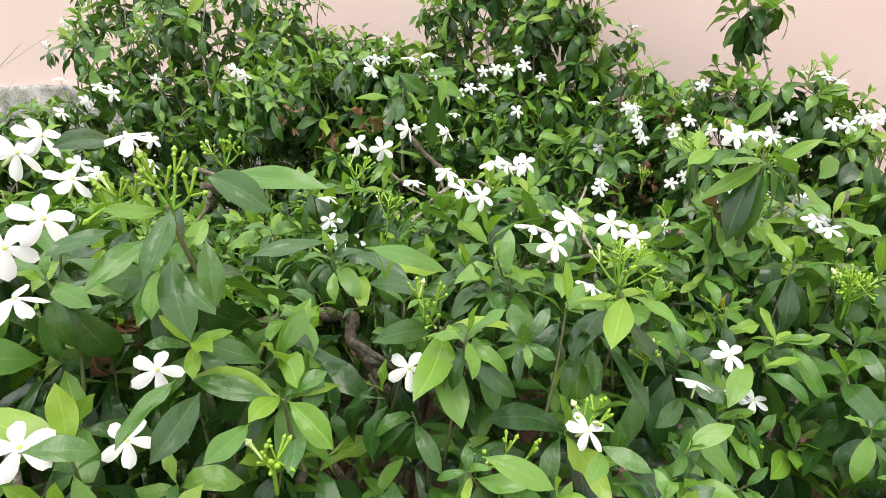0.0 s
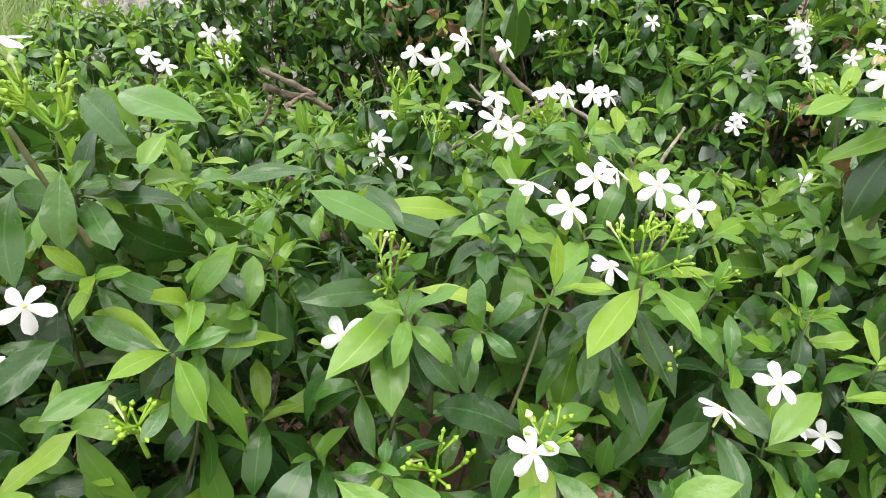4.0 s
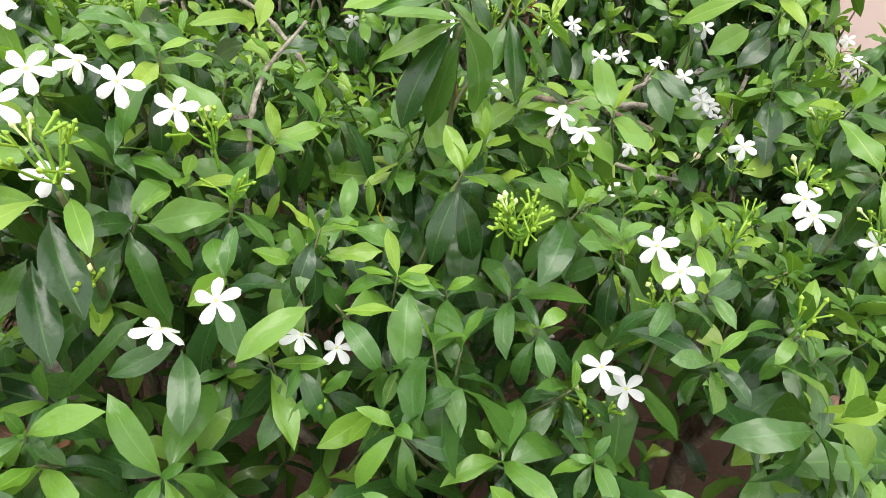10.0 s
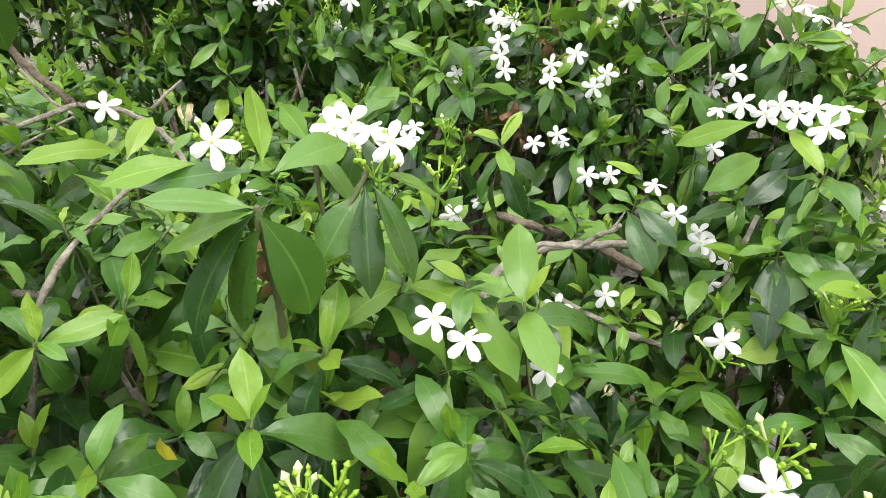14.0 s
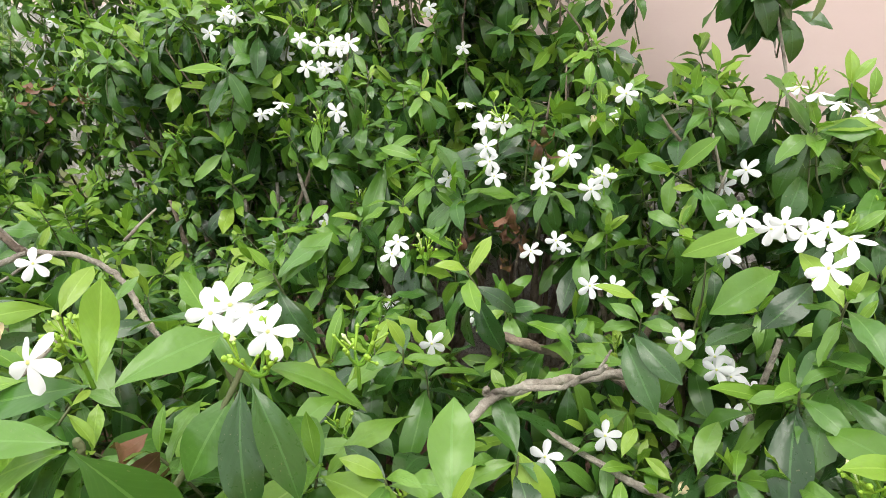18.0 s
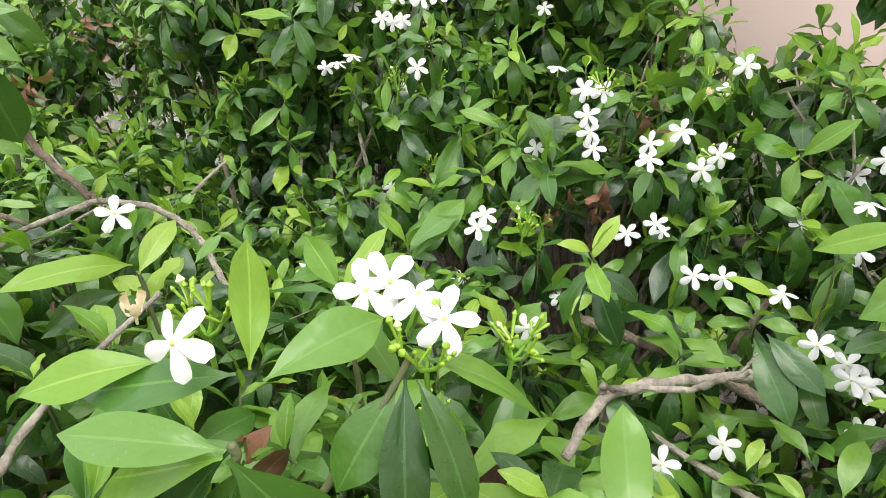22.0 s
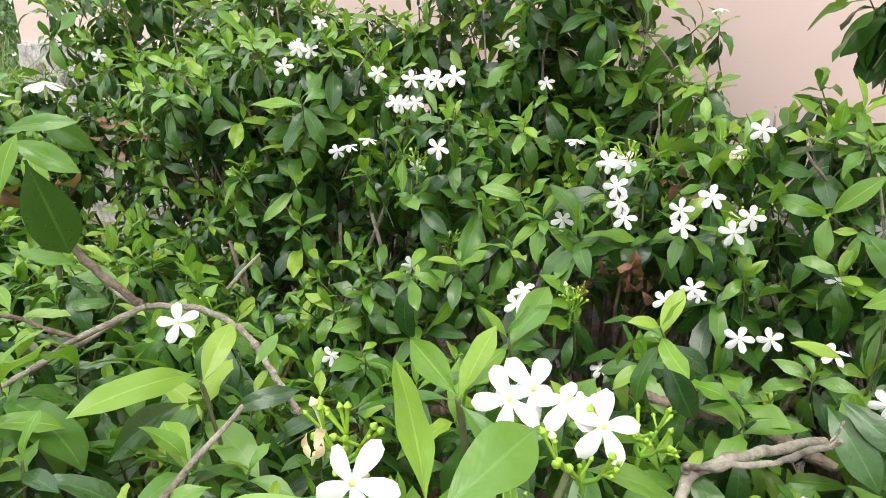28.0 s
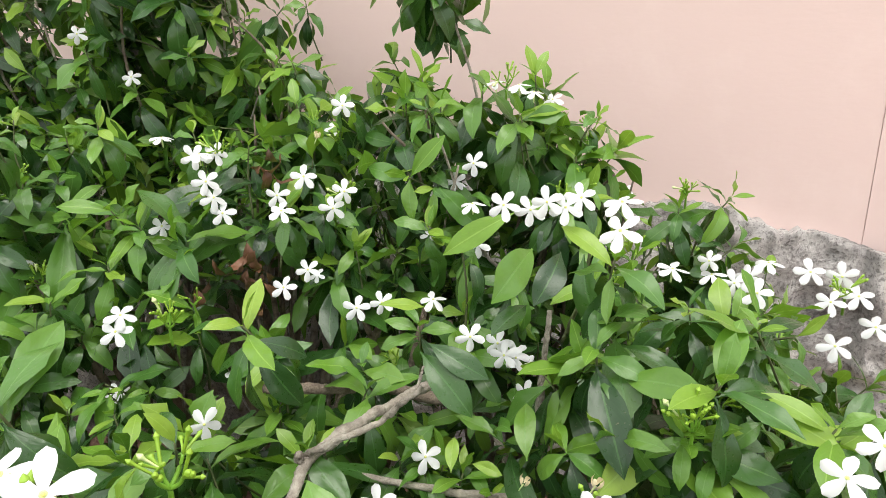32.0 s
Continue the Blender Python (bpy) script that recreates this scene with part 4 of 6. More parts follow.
inflorescence(0.574, 0.919, 0.945, 0.023, 19, (0.06, -0.27, 1.21))
inflorescence(0.859, 0.970, 0.965, 0.029, 21, (-0.06, -0.28, 1.20))
inflorescence(0.349, 0.717, 1.101, 0.018, 17, (0.20, -0.22, 1.18))
inflorescence(0.906, 1.014, 1.076, 0.016, 16, (-0.08, -0.30, 1.15))
inflorescence(0.428, 0.823, 1.113, 0.013, 15, (0.15, -0.27, 1.17))
inflorescence(0.761, 1.042, 1.126, 0.029, 21, (0.10, -0.25, 1.22))
inflorescence(1.177, 1.208, 1.107, 0.031, 22, (-0.13, -0.27, 1.18))
inflorescence(0.747, 1.428, 1.027, 0.023, 19, (0.06, -0.30, 1.17))
inflorescence(1.249, 1.557, 1.094, 0.021, 18, (-0.11, -0.31, 1.13))
inflorescence(1.066, 1.196, 1.152, 0.023, 19, (-0.08, -0.29, 1.17))
inflorescence(1.062, 1.465, 1.056, 0.018, 17, (-0.06, -0.31, 1.16))
inflorescence(0.083, 1.160, 1.250, 0.031, 22, (0.31, -0.12, 1.11))
inflorescence(0.260, 1.138, 1.270, 0.021, 18, (0.30, -0.14, 1.12))
inflorescence(0.582, 1.212, 1.313, 0.026, 20, (0.16, -0.27, 1.15))
inflorescence(0.032, 1.152, 1.310, 0.023, 19, (0.32, -0.11, 1.08))
inflorescence(0.714, 1.253, 1.303, 0.023, 19, (0.05, -0.31, 1.16))
inflorescence(-0.000, 0.620, 1.378, 0.031, 22, (0.17, -0.30, 1.03))
inflorescence(-0.091, 0.921, 1.371, 0.026, 20, (0.15, -0.32, 1.02))
inflorescence(0.078, 0.568, 1.150, 0.013, 15, (0.12, -0.27, 1.18))
inflorescence(0.751, 1.043, 1.128, 0.026, 20, (-0.16, -0.30, 1.10))
inflorescence(0.206, 1.245, 1.034, 0.026, 20, (0.02, -0.33, 1.12))
inflorescence(-0.039, 0.612, 1.362, 0.016, 16, (0.19, -0.29, 1.04))
inflorescence(0.259, 2.055, 1.317, 0.026, 20, (0.19, -0.29, 1.06))
inflorescence(0.620, 1.766, 1.183, 0.021, 18, (0.14, -0.29, 1.13))
inflorescence(0.305, 2.114, 1.139, 0.021, 18, (0.17, -0.29, 1.10))
inflorescence(0.655, 2.058, 1.346, 0.018, 17, (0.10, -0.33, 1.06))
inflorescence(0.848, 2.026, 1.260, 0.021, 18, (0.04, -0.34, 1.09))
inflorescence(0.744, 1.348, 1.264, 0.023, 19, (0.17, -0.25, 1.19))
inflorescence(1.338, 2.216, 1.299, 0.029, 21, (-0.12, -0.32, 1.05))
inflorescence(1.174, 1.483, 1.142, 0.026, 20, (-0.15, -0.25, 1.19))
inflorescence(1.140, 2.080, 1.420, 0.023, 19, (-0.08, -0.34, 1.03))
inflorescence(1.444, 2.010, 1.211, 0.016, 16, (-0.17, -0.30, 1.09))
inflorescence(0.847, 2.181, 1.318, 0.013, 15, (0.01, -0.35, 1.05))
inflorescence(1.533, 1.723, 1.129, 0.021, 18, (-0.22, -0.24, 1.13))
branch([(0.765, 1.500, 1.030), (0.774, 1.535, 1.055), (0.790, 1.596, 1.060), (0.840, 1.640, 1.064), (0.893, 1.705, 1.045), (0.944, 1.751, 1.036)], 0.0058, 0.0066, GREY_BARK, "thick bare grey-brown branch with a broken end")
branch([(0.783, 1.650, 0.965), (0.787, 1.628, 1.020), (0.792, 1.600, 1.062)], 0.0056, 0.0050, GREY_BARK)
branch([(0.788, 1.596, 1.064), (0.836, 1.580, 1.092), (0.873, 1.622, 1.074), (0.900, 1.612, 1.105), (0.925, 1.605, 1.128)], 0.0042, 0.0030, GREY_BARK, "pale thin fork of the bare branch")
branch([(0.915, 1.608, 1.118), (0.924, 1.616, 1.136), (0.927, 1.620, 1.143)], 0.0018, 0.0010, GREY_BARK)
branch([(0.783, 1.588, 1.066), (0.782, 1.584, 1.078)], 0.0050, 0.0034, GREY_BARK)
branch([(0.70, 1.86, 1.00), (0.791, 1.842, 0.993), (0.86, 1.84, 0.99), (0.98, 1.80, 0.97)], 0.0085, 0.007, BARK)
branch([(-0.70, 1.62, 0.98), (-0.30, 1.50, 1.01), (0.03, 1.40, 1.035), (0.17, 1.35, 1.03)], 0.0085, 0.0065, BARK, "thick bare brown branch")
branch([(-0.16, 1.46, 0.93), (0.072, 1.385, 0.995), (0.17, 1.35, 1.03), (0.28, 1.30, 1.00)], 0.008, 0.006, BARK)
branch([(0.42, 1.10, 1.02), (0.408, 1.155, 1.14), (0.40, 1.20, 1.163), (0.39, 1.262, 1.18), (0.42, 1.32, 1.225)], 0.004, 0.0024, GREY_BARK, "thin grey forked branch")
branch([(0.27, 1.13, 1.12), (0.34, 1.14, 1.135), (0.408, 1.155, 1.14)], 0.003, 0.0034, GREY_BARK)
branch(ARCH, 0.0040, 0.0042, GREY_BARK, "bare grey branch arching over the leaves")
branch([(0.084, 1.323, 1.168), (0.107, 1.355, 1.185), (0.124, 1.395, 1.204), (0.151, 1.422, 1.216), (0.172, 1.452, 1.227)], 0.0030, 0.0040, GREY_BARK)
branch([(0.076, 1.429, 1.324), (0.103, 1.433, 1.291), (0.132, 1.440, 1.260), (0.162, 1.446, 1.235), (0.170, 1.454, 1.226)], 0.0056, 0.0044, BARK)
branch([(0.068, 1.337, 1.249), (0.087, 1.361, 1.237), (0.106, 1.379, 1.217), (0.125, 1.395, 1.203)], 0.0026, 0.0024, BARK)
branch([(0.123, 1.641, 1.170), (0.145, 1.700, 1.214)], 0.0026, 0.0018, GREY_BARK)
branch(BENT, 0.0095, 0.0125, BARK, "thick bent bare brown branch")
branch([(-0.06, 1.15, 0.925), (-0.01, 1.15, 0.918), (0.03, 1.15, 0.905)], 0.0085, 0.007, GREY_BARK)
branch([(0.005, 1.17, 0.948), (0.05, 1.165, 0.945), (0.10, 1.16, 0.935)], 0.0055, 0.004, GREY_BARK)
branch([(0.005, 1.18, 0.95), (0.035, 1.165, 0.905), (0.085, 1.15, 0.855), (0.12, 1.15, 0.80)], 0.011, 0.009, BARK)
branch([(0.84, 1.69, 0.95), (0.962, 1.655, 0.93), (1.05, 1.60, 0.95)], 0.005, 0.004, GREY_BARK)
branch([(1.10, 1.755, 0.86), (1.105, 1.768, 1.00), (1.125, 1.785, 1.11)], 0.0055, 0.004, GREY_BARK)
branch([(1.15, 2.34, 1.20), (1.14, 2.345, 1.36), (1.10, 2.34, 1.50), (1.05, 2.34, 1.62)], 0.0032, 0.0022, GREY_BARK, "slender stem rising above the crown")
rosette(1.05, 2.34, 1.64, (0, -0.2, 1), 1.3, 5, 0.7)
rosette(1.01, 2.33, 1.60, (-0.6, -0.2, 0.7), 1.3, 5, 0.7)
rosette(1.10, 2.33, 1.61, (0.6, -0.3, 0.7), 1.3, 5, 0.7)
rosette(1.16, 2.34, 1.62, (0.7, 0.1, 0.5), 1.05, 4, 0.8)
rosette(0.74, 2.62, 1.56, (0.6, -0.3, 0.6), 1.0, 4)
withered_bunch(0.66, 2.01, 1.12, 16, 0.028)
withered_bunch(0.73, 2.03, 1.28, 5, 0.012)
withered_bunch(-0.12, 1.60, 1.32, 5, 0.012)
inflorescence(0.405, 0.842, 1.240, 0.042, 28, (0.1, -0.25, 1.0), 2)
inflorescence(0.183, 0.777, 1.212, 0.034, 22, (0.1, -0.25, 1.0), 1)
inflorescence(0.433, 1.022, 1.190, 0.030, 20, (0.05, -0.25, 1.0), 1)
branch([(-0.306, 1.274, 1.296), (-0.282, 1.308, 1.273), (-0.243, 1.349, 1.240)], 0.0055, 0.004, BARK)
branch([(-0.312, 1.282, 1.265), (-0.291, 1.315, 1.247), (-0.262, 1.357, 1.232), (-0.237, 1.390, 1.206)], 0.0075, 0.005, BARK)
branch([(-0.249, 1.261, 1.235), (-0.255, 1.284, 1.237), (-0.251, 1.318, 1.246), (-0.247, 1.346, 1.240)], 0.004, 0.003, BARK)
branch([(-0.293, 1.275, 1.249), (-0.302, 1.281, 1.221), (-0.328, 1.275, 1.194)], 0.004, 0.003, BARK)
withered_bunch(-0.005, 1.423, 1.356, 4, 0.007)
branch([(-0.097, 1.444, 1.073), (-0.036, 1.481, 1.110), (0.060, 1.541, 1.173)], 0.0034, 0.0026, GREY_BARK)
branch([(-0.161, 1.418, 0.984), (-0.086, 1.450, 0.989), (0.005, 1.484, 0.984)], 0.0055, 0.005, GREY_BARK)
branch([(0.011, 1.508, 1.248), (0.054, 1.510, 1.205), (0.088, 1.517, 1.186)], 0.003, 0.002, GREY_BARK)
withered_bunch(-0.301, 1.844, 1.350, 8, 0.014)
withered_bunch(-0.118, 0.686, 1.203, 7, 0.014)
withered_bunch(0.392, 0.747, 0.982, 6, 0.012)
withered_bunch(0.637, 1.194, 1.189, 5, 0.012)
rosette(0.725, 1.300, 1.158, (0.10, -0.36, 1.0), 0.92)
rosette(0.790, 1.302, 1.166, (0.05, -0.40, 1.0), 0.92, 4, 0.4)
rosette(0.850, 1.297, 1.160, (-0.05, -0.36, 1.0), 0.88)
rosette(0.816, 1.195, 1.063, (0.06, -0.36, 1.07), 0.80)
rosette(0.693, 1.075, 1.147, (0.17, -0.33, 1.05), 0.80)
rosette(0.643, 1.001, 1.049, (0.20, -0.26, 1.11), 0.88)
rosette(0.957, 1.125, 1.084, (-0.03, -0.35, 1.08), 0.80)
rosette(1.190, 1.551, 1.060, (-0.12, -0.39, 0.98), 0.96)
rosette(1.167, 1.248, 1.144, (-0.16, -0.37, 1.00), 0.88)
rosette(0.571, 1.040, 1.080, (0.24, -0.27, 1.07), 0.80)
rosette(0.458, 1.073, 1.035, (0.27, -0.25, 1.06), 0.80)
rosette(0.981, 1.994, 1.186, (-0.02, -0.44, 0.89), 0.80)
rosette(1.156, 1.640, 1.236, (-0.11, -0.43, 0.90), 0.96)
rosette(1.074, 0.990, 0.976, (-0.10, -0.32, 1.10), 0.96)
rosette(0.538, 0.911, 0.987, (0.25, -0.25, 1.08), 0.80)
rosette(0.290, 1.940, 1.124, (0.18, -0.40, 0.88), 0.96)
rosette(0.650, 0.929, 0.929, (0.18, -0.27, 1.12), 0.80)
rosette(1.000, 1.628, 0.943, (-0.03, -0.41, 0.98), 0.80)
rosette(1.149, 1.036, 0.963, (-0.14, -0.32, 1.08), 0.88)
rosette(0.292, 1.124, 1.240, (0.32, -0.31, 0.89), 0.80)
rosette(0.317, 2.065, 1.383, (0.24, -0.38, 0.85), 0.80)
rosette(0.444, 2.156, 1.374, (0.19, -0.41, 0.85), 0.80)
rosette(0.604, 2.028, 1.091, (0.14, -0.39, 0.97), 0.80)
rosette(0.694, 1.932, 1.044, (0.12, -0.39, 1.00), 0.80)
rosette(0.642, 1.633, 1.077, (0.18, -0.34, 1.04), 0.80)
rosette(-0.413, 2.201, 1.084, (0.33, -0.29, 0.90), 0.74)
rosette(1.015, 2.177, 1.353, (-0.01, -0.45, 0.86), 0.96)
rosette(0.943, 1.856, 1.072, (0.02, -0.40, 1.01), 0.80)
rosette(0.371, 1.052, 1.238, (0.36, -0.14, 1.02), 0.88)
rosette(0.289, 1.132, 1.135, (0.34, -0.16, 1.05), 0.80)
rosette(0.377, 1.434, 1.195, (0.24, -0.33, 0.98), 0.80)
rosette(0.054, 1.633, 1.082, (0.29, -0.30, 0.96), 0.80)
rosette(0.219, 0.986, 1.074, (0.03, -0.41, 0.97), 0.80)
rosette(0.513, 2.038, 1.221, (-0.06, -0.44, 0.85), 0.80)
rosette(0.740, 1.627, 1.214, (-0.13, -0.43, 0.86), 0.96)
rosette(0.600, 0.933, 1.051, (-0.16, -0.38, 0.98), 0.80)
rosette(0.257, 0.920, 1.203, (0.01, -0.43, 0.92), 0.80)
rosette(-0.048, 0.512, 1.186, (0.26, -0.30, 1.00), 0.88)
rosette(1.125, 1.611, 1.141, (-0.15, -0.37, 1.02), 1.04)
rosette(1.306, 1.456, 1.113, (-0.26, -0.28, 1.04), 0.96)
rosette(1.337, 1.712, 1.090, (-0.22, -0.34, 1.00), 0.88)
rosette(1.229, 1.888, 1.098, (-0.15, -0.39, 0.98), 0.96)
rosette(0.851, 1.817, 1.039, (0.01, -0.39, 1.02), 0.80)
rosette(1.135, 2.592, 1.527, (-0.07, -0.44, 0.79), 0.88)
rosette(0.891, 1.709, 0.949, (0.04, -0.37, 1.06), 0.80)
rosette(1.130, 1.656, 1.093, (-0.07, -0.39, 1.02), 0.96)
rosette(0.041, 1.710, 1.001, (0.28, -0.30, 1.00), 0.88)
rosette(0.631, 1.389, 1.291, (0.11, -0.39, 1.00), 0.76)
rosette(-0.009, 1.898, 0.950, (0.26, -0.32, 0.99), 0.80)
rosette(0.006, 0.759, 1.113, (0.32, -0.25, 0.98), 0.88)
rosette(0.131, 0.848, 1.108, (0.26, -0.31, 0.99), 0.96)
rosette(-0.200, 0.948, 1.196, (0.34, -0.28, 0.90), 0.80)
lone_leaf(-0.419, 2.042, 1.338, 3)
lone_leaf(-0.401, 2.052, 1.328, 3)
lone_leaf(-0.434, 2.052, 1.318, 3)
lone_leaf(-0.103, 0.678, 1.200, 3)
lone_leaf(-0.085, 0.688, 1.190, 3)
lone_leaf(-0.118, 0.688, 1.180, 3)
lone_leaf(0.300, 0.887, 1.120, 3)
lone_leaf(0.318, 0.897, 1.110, 3)
lone_leaf(0.285, 0.897, 1.100, 3)
lone_leaf(0.004, 1.429, 1.351, 3)
lone_leaf(0.022, 1.439, 1.341, 3)
lone_leaf(-0.011, 1.439, 1.331, 3)
lone_leaf(0.637, 1.200, 1.186, 3)
lone_leaf(0.655, 1.210, 1.176, 3)
lone_leaf(0.622, 1.210, 1.166, 3)
lone_leaf(0.394, 0.754, 0.987, 3)
lone_leaf(0.412, 0.764, 0.977, 3)
lone_leaf(0.379, 0.764, 0.967, 3)
lone_leaf(0.601, 1.080, 1.074, 4, 0.034)
spent_flower(0.608, 1.150, 1.340)
spent_flower(1.023, 1.559, 1.013)
spent_flower(1.075, 1.480, 1.067)
spent_flower(0.978, 1.213, 1.043)
spent_flower(0.813, 2.066, 1.335)
spent_flower(0.946, 1.394, 1.005)

WHORL = (0.664, 1.142, 1.284)
NODE = (0.655, 1.182, 1.295)
spotted_leaf((0.650, 1.178, 1.303), (0.612, 1.228, 1.350), 2, 0.31, (0.85, -0.72, 0.3), 0.4)
spotted_leaf((0.600, 1.165, 1.300), (0.545, 1.122, 1.287), 2, 0.36, (0.2, -0.4, 1), 0.5)
spotted_leaf((0.640, 1.178, 1.297), (0.570, 1.132, 1.277), 1, 0.38, (0.2, -0.4, 1), 0.6)
spotted_leaf(WHORL, (0.588, 1.110, 1.284), 1, 0.36, (0.2, -0.6, 1), 0.5)
spotted_leaf((0.665, 1.139, 1.282), (0.580, 1.130, 1.218), 2, 0.33, (-0.1, -0.7, 0.9), 0.7)
spotted_leaf((0.668, 1.139, 1.282), (0.690, 1.200, 1.180), 1, 0.38, (0.8, -0.8, 0.5), 0.7)
spotted_leaf((0.660, 1.148, 1.276), (0.602, 1.131, 1.166), 0, 0.31, (-0.5, -0.8, 0.4), 0.6)
spotted_leaf((0.668, 1.150, 1.272), (0.645, 1.150, 1.155), 0, 0.30, (-0.5, -0.9, 0.2), 0.6)
spotted_leaf(NODE, (0.694, 1.252, 1.302), 1, 0.40, (0.2, -0.2, 1), 0.7)
spotted_leaf((0.701, 1.245, 1.266), (0.683, 1.203, 1.212), 1, 0.46, (0.3, -0.9, 0.6), 0.5)
spotted_leaf((0.712, 1.250, 1.272), (0.760, 1.225, 1.195), 0, 0.34, (0.8, -0.5, 0.7), 0.9)
spotted_leaf((0.705, 1.248, 1.272), (0.722, 1.210, 1.180), 0, 0.30, (0.5, -0.9, 0.5), 0.8)
spotted_leaf((0.712, 1.262, 1.280), (0.780, 1.300, 1.235), 1, 0.36, (0.6, 0.0, 1), 0.7)
spotted_leaf((0.614, 1.316, 1.278), (0.572, 1.336, 1.307), 2, 0.42, (0.5, -0.9, 0.3), 0.3)
spotted_leaf((0.616, 1.316, 1.276), (0.633, 1.357, 1.316), 2, 0.40, (-0.4, -0.9, 0.3), 0.3)
spotted_leaf((0.612, 1.314, 1.274), (0.545, 1.290, 1.262), 1, 0.34, (0, 0, 1), 0.7)
spotted_leaf((0.618, 1.314, 1.272), (0.668, 1.290, 1.222), 1, 0.34, (0.5, -0.4, 1), 0.8)
spotted_leaf((0.031, 0.564, 1.350), (0.040, 0.523, 1.309), 0, 0.37, (0.26, -0.90, 1.60), 0.7)
spotted_leaf((0.020, 0.573, 1.313), (0.034, 0.537, 1.258), 0, 0.37, (0.50, -1.05, 1.10), 0.8)
spotted_leaf((0.037, 0.596, 1.320), (0.047, 0.574, 1.271), 0, 0.37, (0.55, -0.76, 1.61), 0.6)
spotted_leaf((0.018, 0.552, 1.332), (0.005, 0.498, 1.307), 1, 0.28, (0.75, -1.36, 1.84), 0.9)
spotted_leaf((0.009, 0.548, 1.339), (0.001, 0.526, 1.323), 0, 0.37, (0.43, -1.14, 0.71), 0.9)
spotted_leaf((0.010, 0.525, 1.345), (-0.014, 0.492, 1.335), 0, 0.37, (0.74, -0.82, 1.51), 0.6)
spotted_leaf((0.034, 0.659, 1.362), (0.119, 0.624, 1.337), 1, 0.27, (0.37, -1.25, 1.20), 0.7)
spotted_leaf((0.027, 0.633, 1.364), (0.090, 0.613, 1.338), 0, 0.34, (0.49, -1.46, 1.28), 0.9)
spotted_leaf((0.026, 0.561, 1.350), (0.006, 0.524, 1.351), 1, 0.30, (0.91, -1.20, 0.62), 0.7)
spotted_leaf((-0.047, 0.640, 1.394), (-0.055, 0.573, 1.397), 0, 0.27, (0.50, -0.53, 1.14), 0.6)
spotted_leaf((0.068, 0.622, 1.170), (-0.008, 0.633, 1.195), 2, 0.32, (0.19, -1.11, 0.95), 0.6)
spotted_leaf((0.068, 0.620, 1.167), (-0.005, 0.606, 1.188), 0, 0.27, (1.20, -0.99, 1.07), 0.8)
spotted_leaf((0.075, 0.622, 1.166), (0.122, 0.598, 1.135), 2, 0.37, (0.18, -0.81, 1.54), 0.6)
spotted_leaf((0.070, 0.622, 1.169), (0.057, 0.571, 1.177), 2, 0.37, (0.25, -0.74, 1.53), 0.5)
spotted_leaf((0.058, 0.579, 1.169), (0.048, 0.529, 1.161), 1, 0.37, (0.49, -0.77, 1.37), 0.4)
spotted_leaf((0.072, 0.623, 1.169), (0.105, 0.652, 1.178), 1, 0.37, (0.03, -1.32, 1.97), 0.4)
spotted_leaf((0.090, 0.594, 1.148), (0.096, 0.561, 1.134), 1, 0.37, (1.04, -0.91, 1.68), 0.7)
spotted_leaf((0.035, 0.526, 1.235), (0.025, 0.467, 1.215), 0, 0.37, (-0.12, -1.46, 0.81), 0.7)
spotted_leaf((0.027, 0.568, 1.203), (0.017, 0.507, 1.179), 0, 0.37, (1.41, -1.14, 1.59), 0.4)
spotted_leaf((-0.035, 0.782, 1.213), (0.028, 0.770, 1.197), 0, 0.27, (0.33, -1.43, 0.50), 0.6)
spotted_leaf((0.050, 0.881, 1.244), (-0.031, 0.827, 1.240), 0, 0.28, (0.34, -1.17, 1.47), 0.4)
spotted_leaf((-0.005, 0.427, 1.240), (0.032, 0.439, 1.229), 0, 0.37, (0.66, -0.23, 1.40), 0.8)
spotted_leaf((0.065, 0.932, 1.215), (0.147, 0.910, 1.189), 0, 0.29, (0.18, -0.98, 1.44), 0.5)
spotted_leaf((0.196, 0.772, 1.167), (0.198, 0.670, 1.129), 2, 0.31, (0.91, -0.86, 1.40), 0.8)
spotted_leaf((0.185, 0.764, 1.146), (0.219, 0.694, 1.093), 1, 0.36, (0.62, -0.58, 1.46), 0.8)
spotted_leaf((0.207, 0.782, 1.145), (0.259, 0.747, 1.101), 0, 0.37, (0.98, -0.66, 0.88), 0.6)
spotted_leaf((0.183, 0.783, 1.134), (0.228, 0.749, 1.076), 0, 0.37, (-0.10, -0.05, 1.17), 0.7)
spotted_leaf((0.199, 0.787, 1.166), (0.286, 0.789, 1.156), 2, 0.27, (1.38, 0.07, 1.22), 0.8)
spotted_leaf((0.186, 0.777, 1.166), (0.132, 0.707, 1.188), 0, 0.27, (1.28, -0.71, 1.19), 0.8)
spotted_leaf((0.128, 0.743, 1.271), (0.208, 0.748, 1.239), 1, 0.37, (0.94, -0.47, 0.60), 0.5)
spotted_leaf((0.176, 1.014, 1.162), (0.112, 0.915, 1.179), 2, 0.28, (0.42, -0.28, 0.64), 0.8)
spotted_leaf((0.176, 1.013, 1.159), (0.163, 0.950, 1.119), 1, 0.37, (0.46, -0.80, 1.13), 0.8)
spotted_leaf((0.261, 1.003, 1.176), (0.285, 0.982, 1.125), 0, 0.37, (0.36, -0.62, 1.40), 0.9)
spotted_leaf((0.228, 0.845, 1.091), (0.258, 0.806, 1.048), 1, 0.37, (0.78, -1.02, 1.19), 0.7)
spotted_leaf((0.402, 0.831, 1.181), (0.367, 0.744, 1.159), 2, 0.29, (0.28, -0.73, 0.99), 0.5)
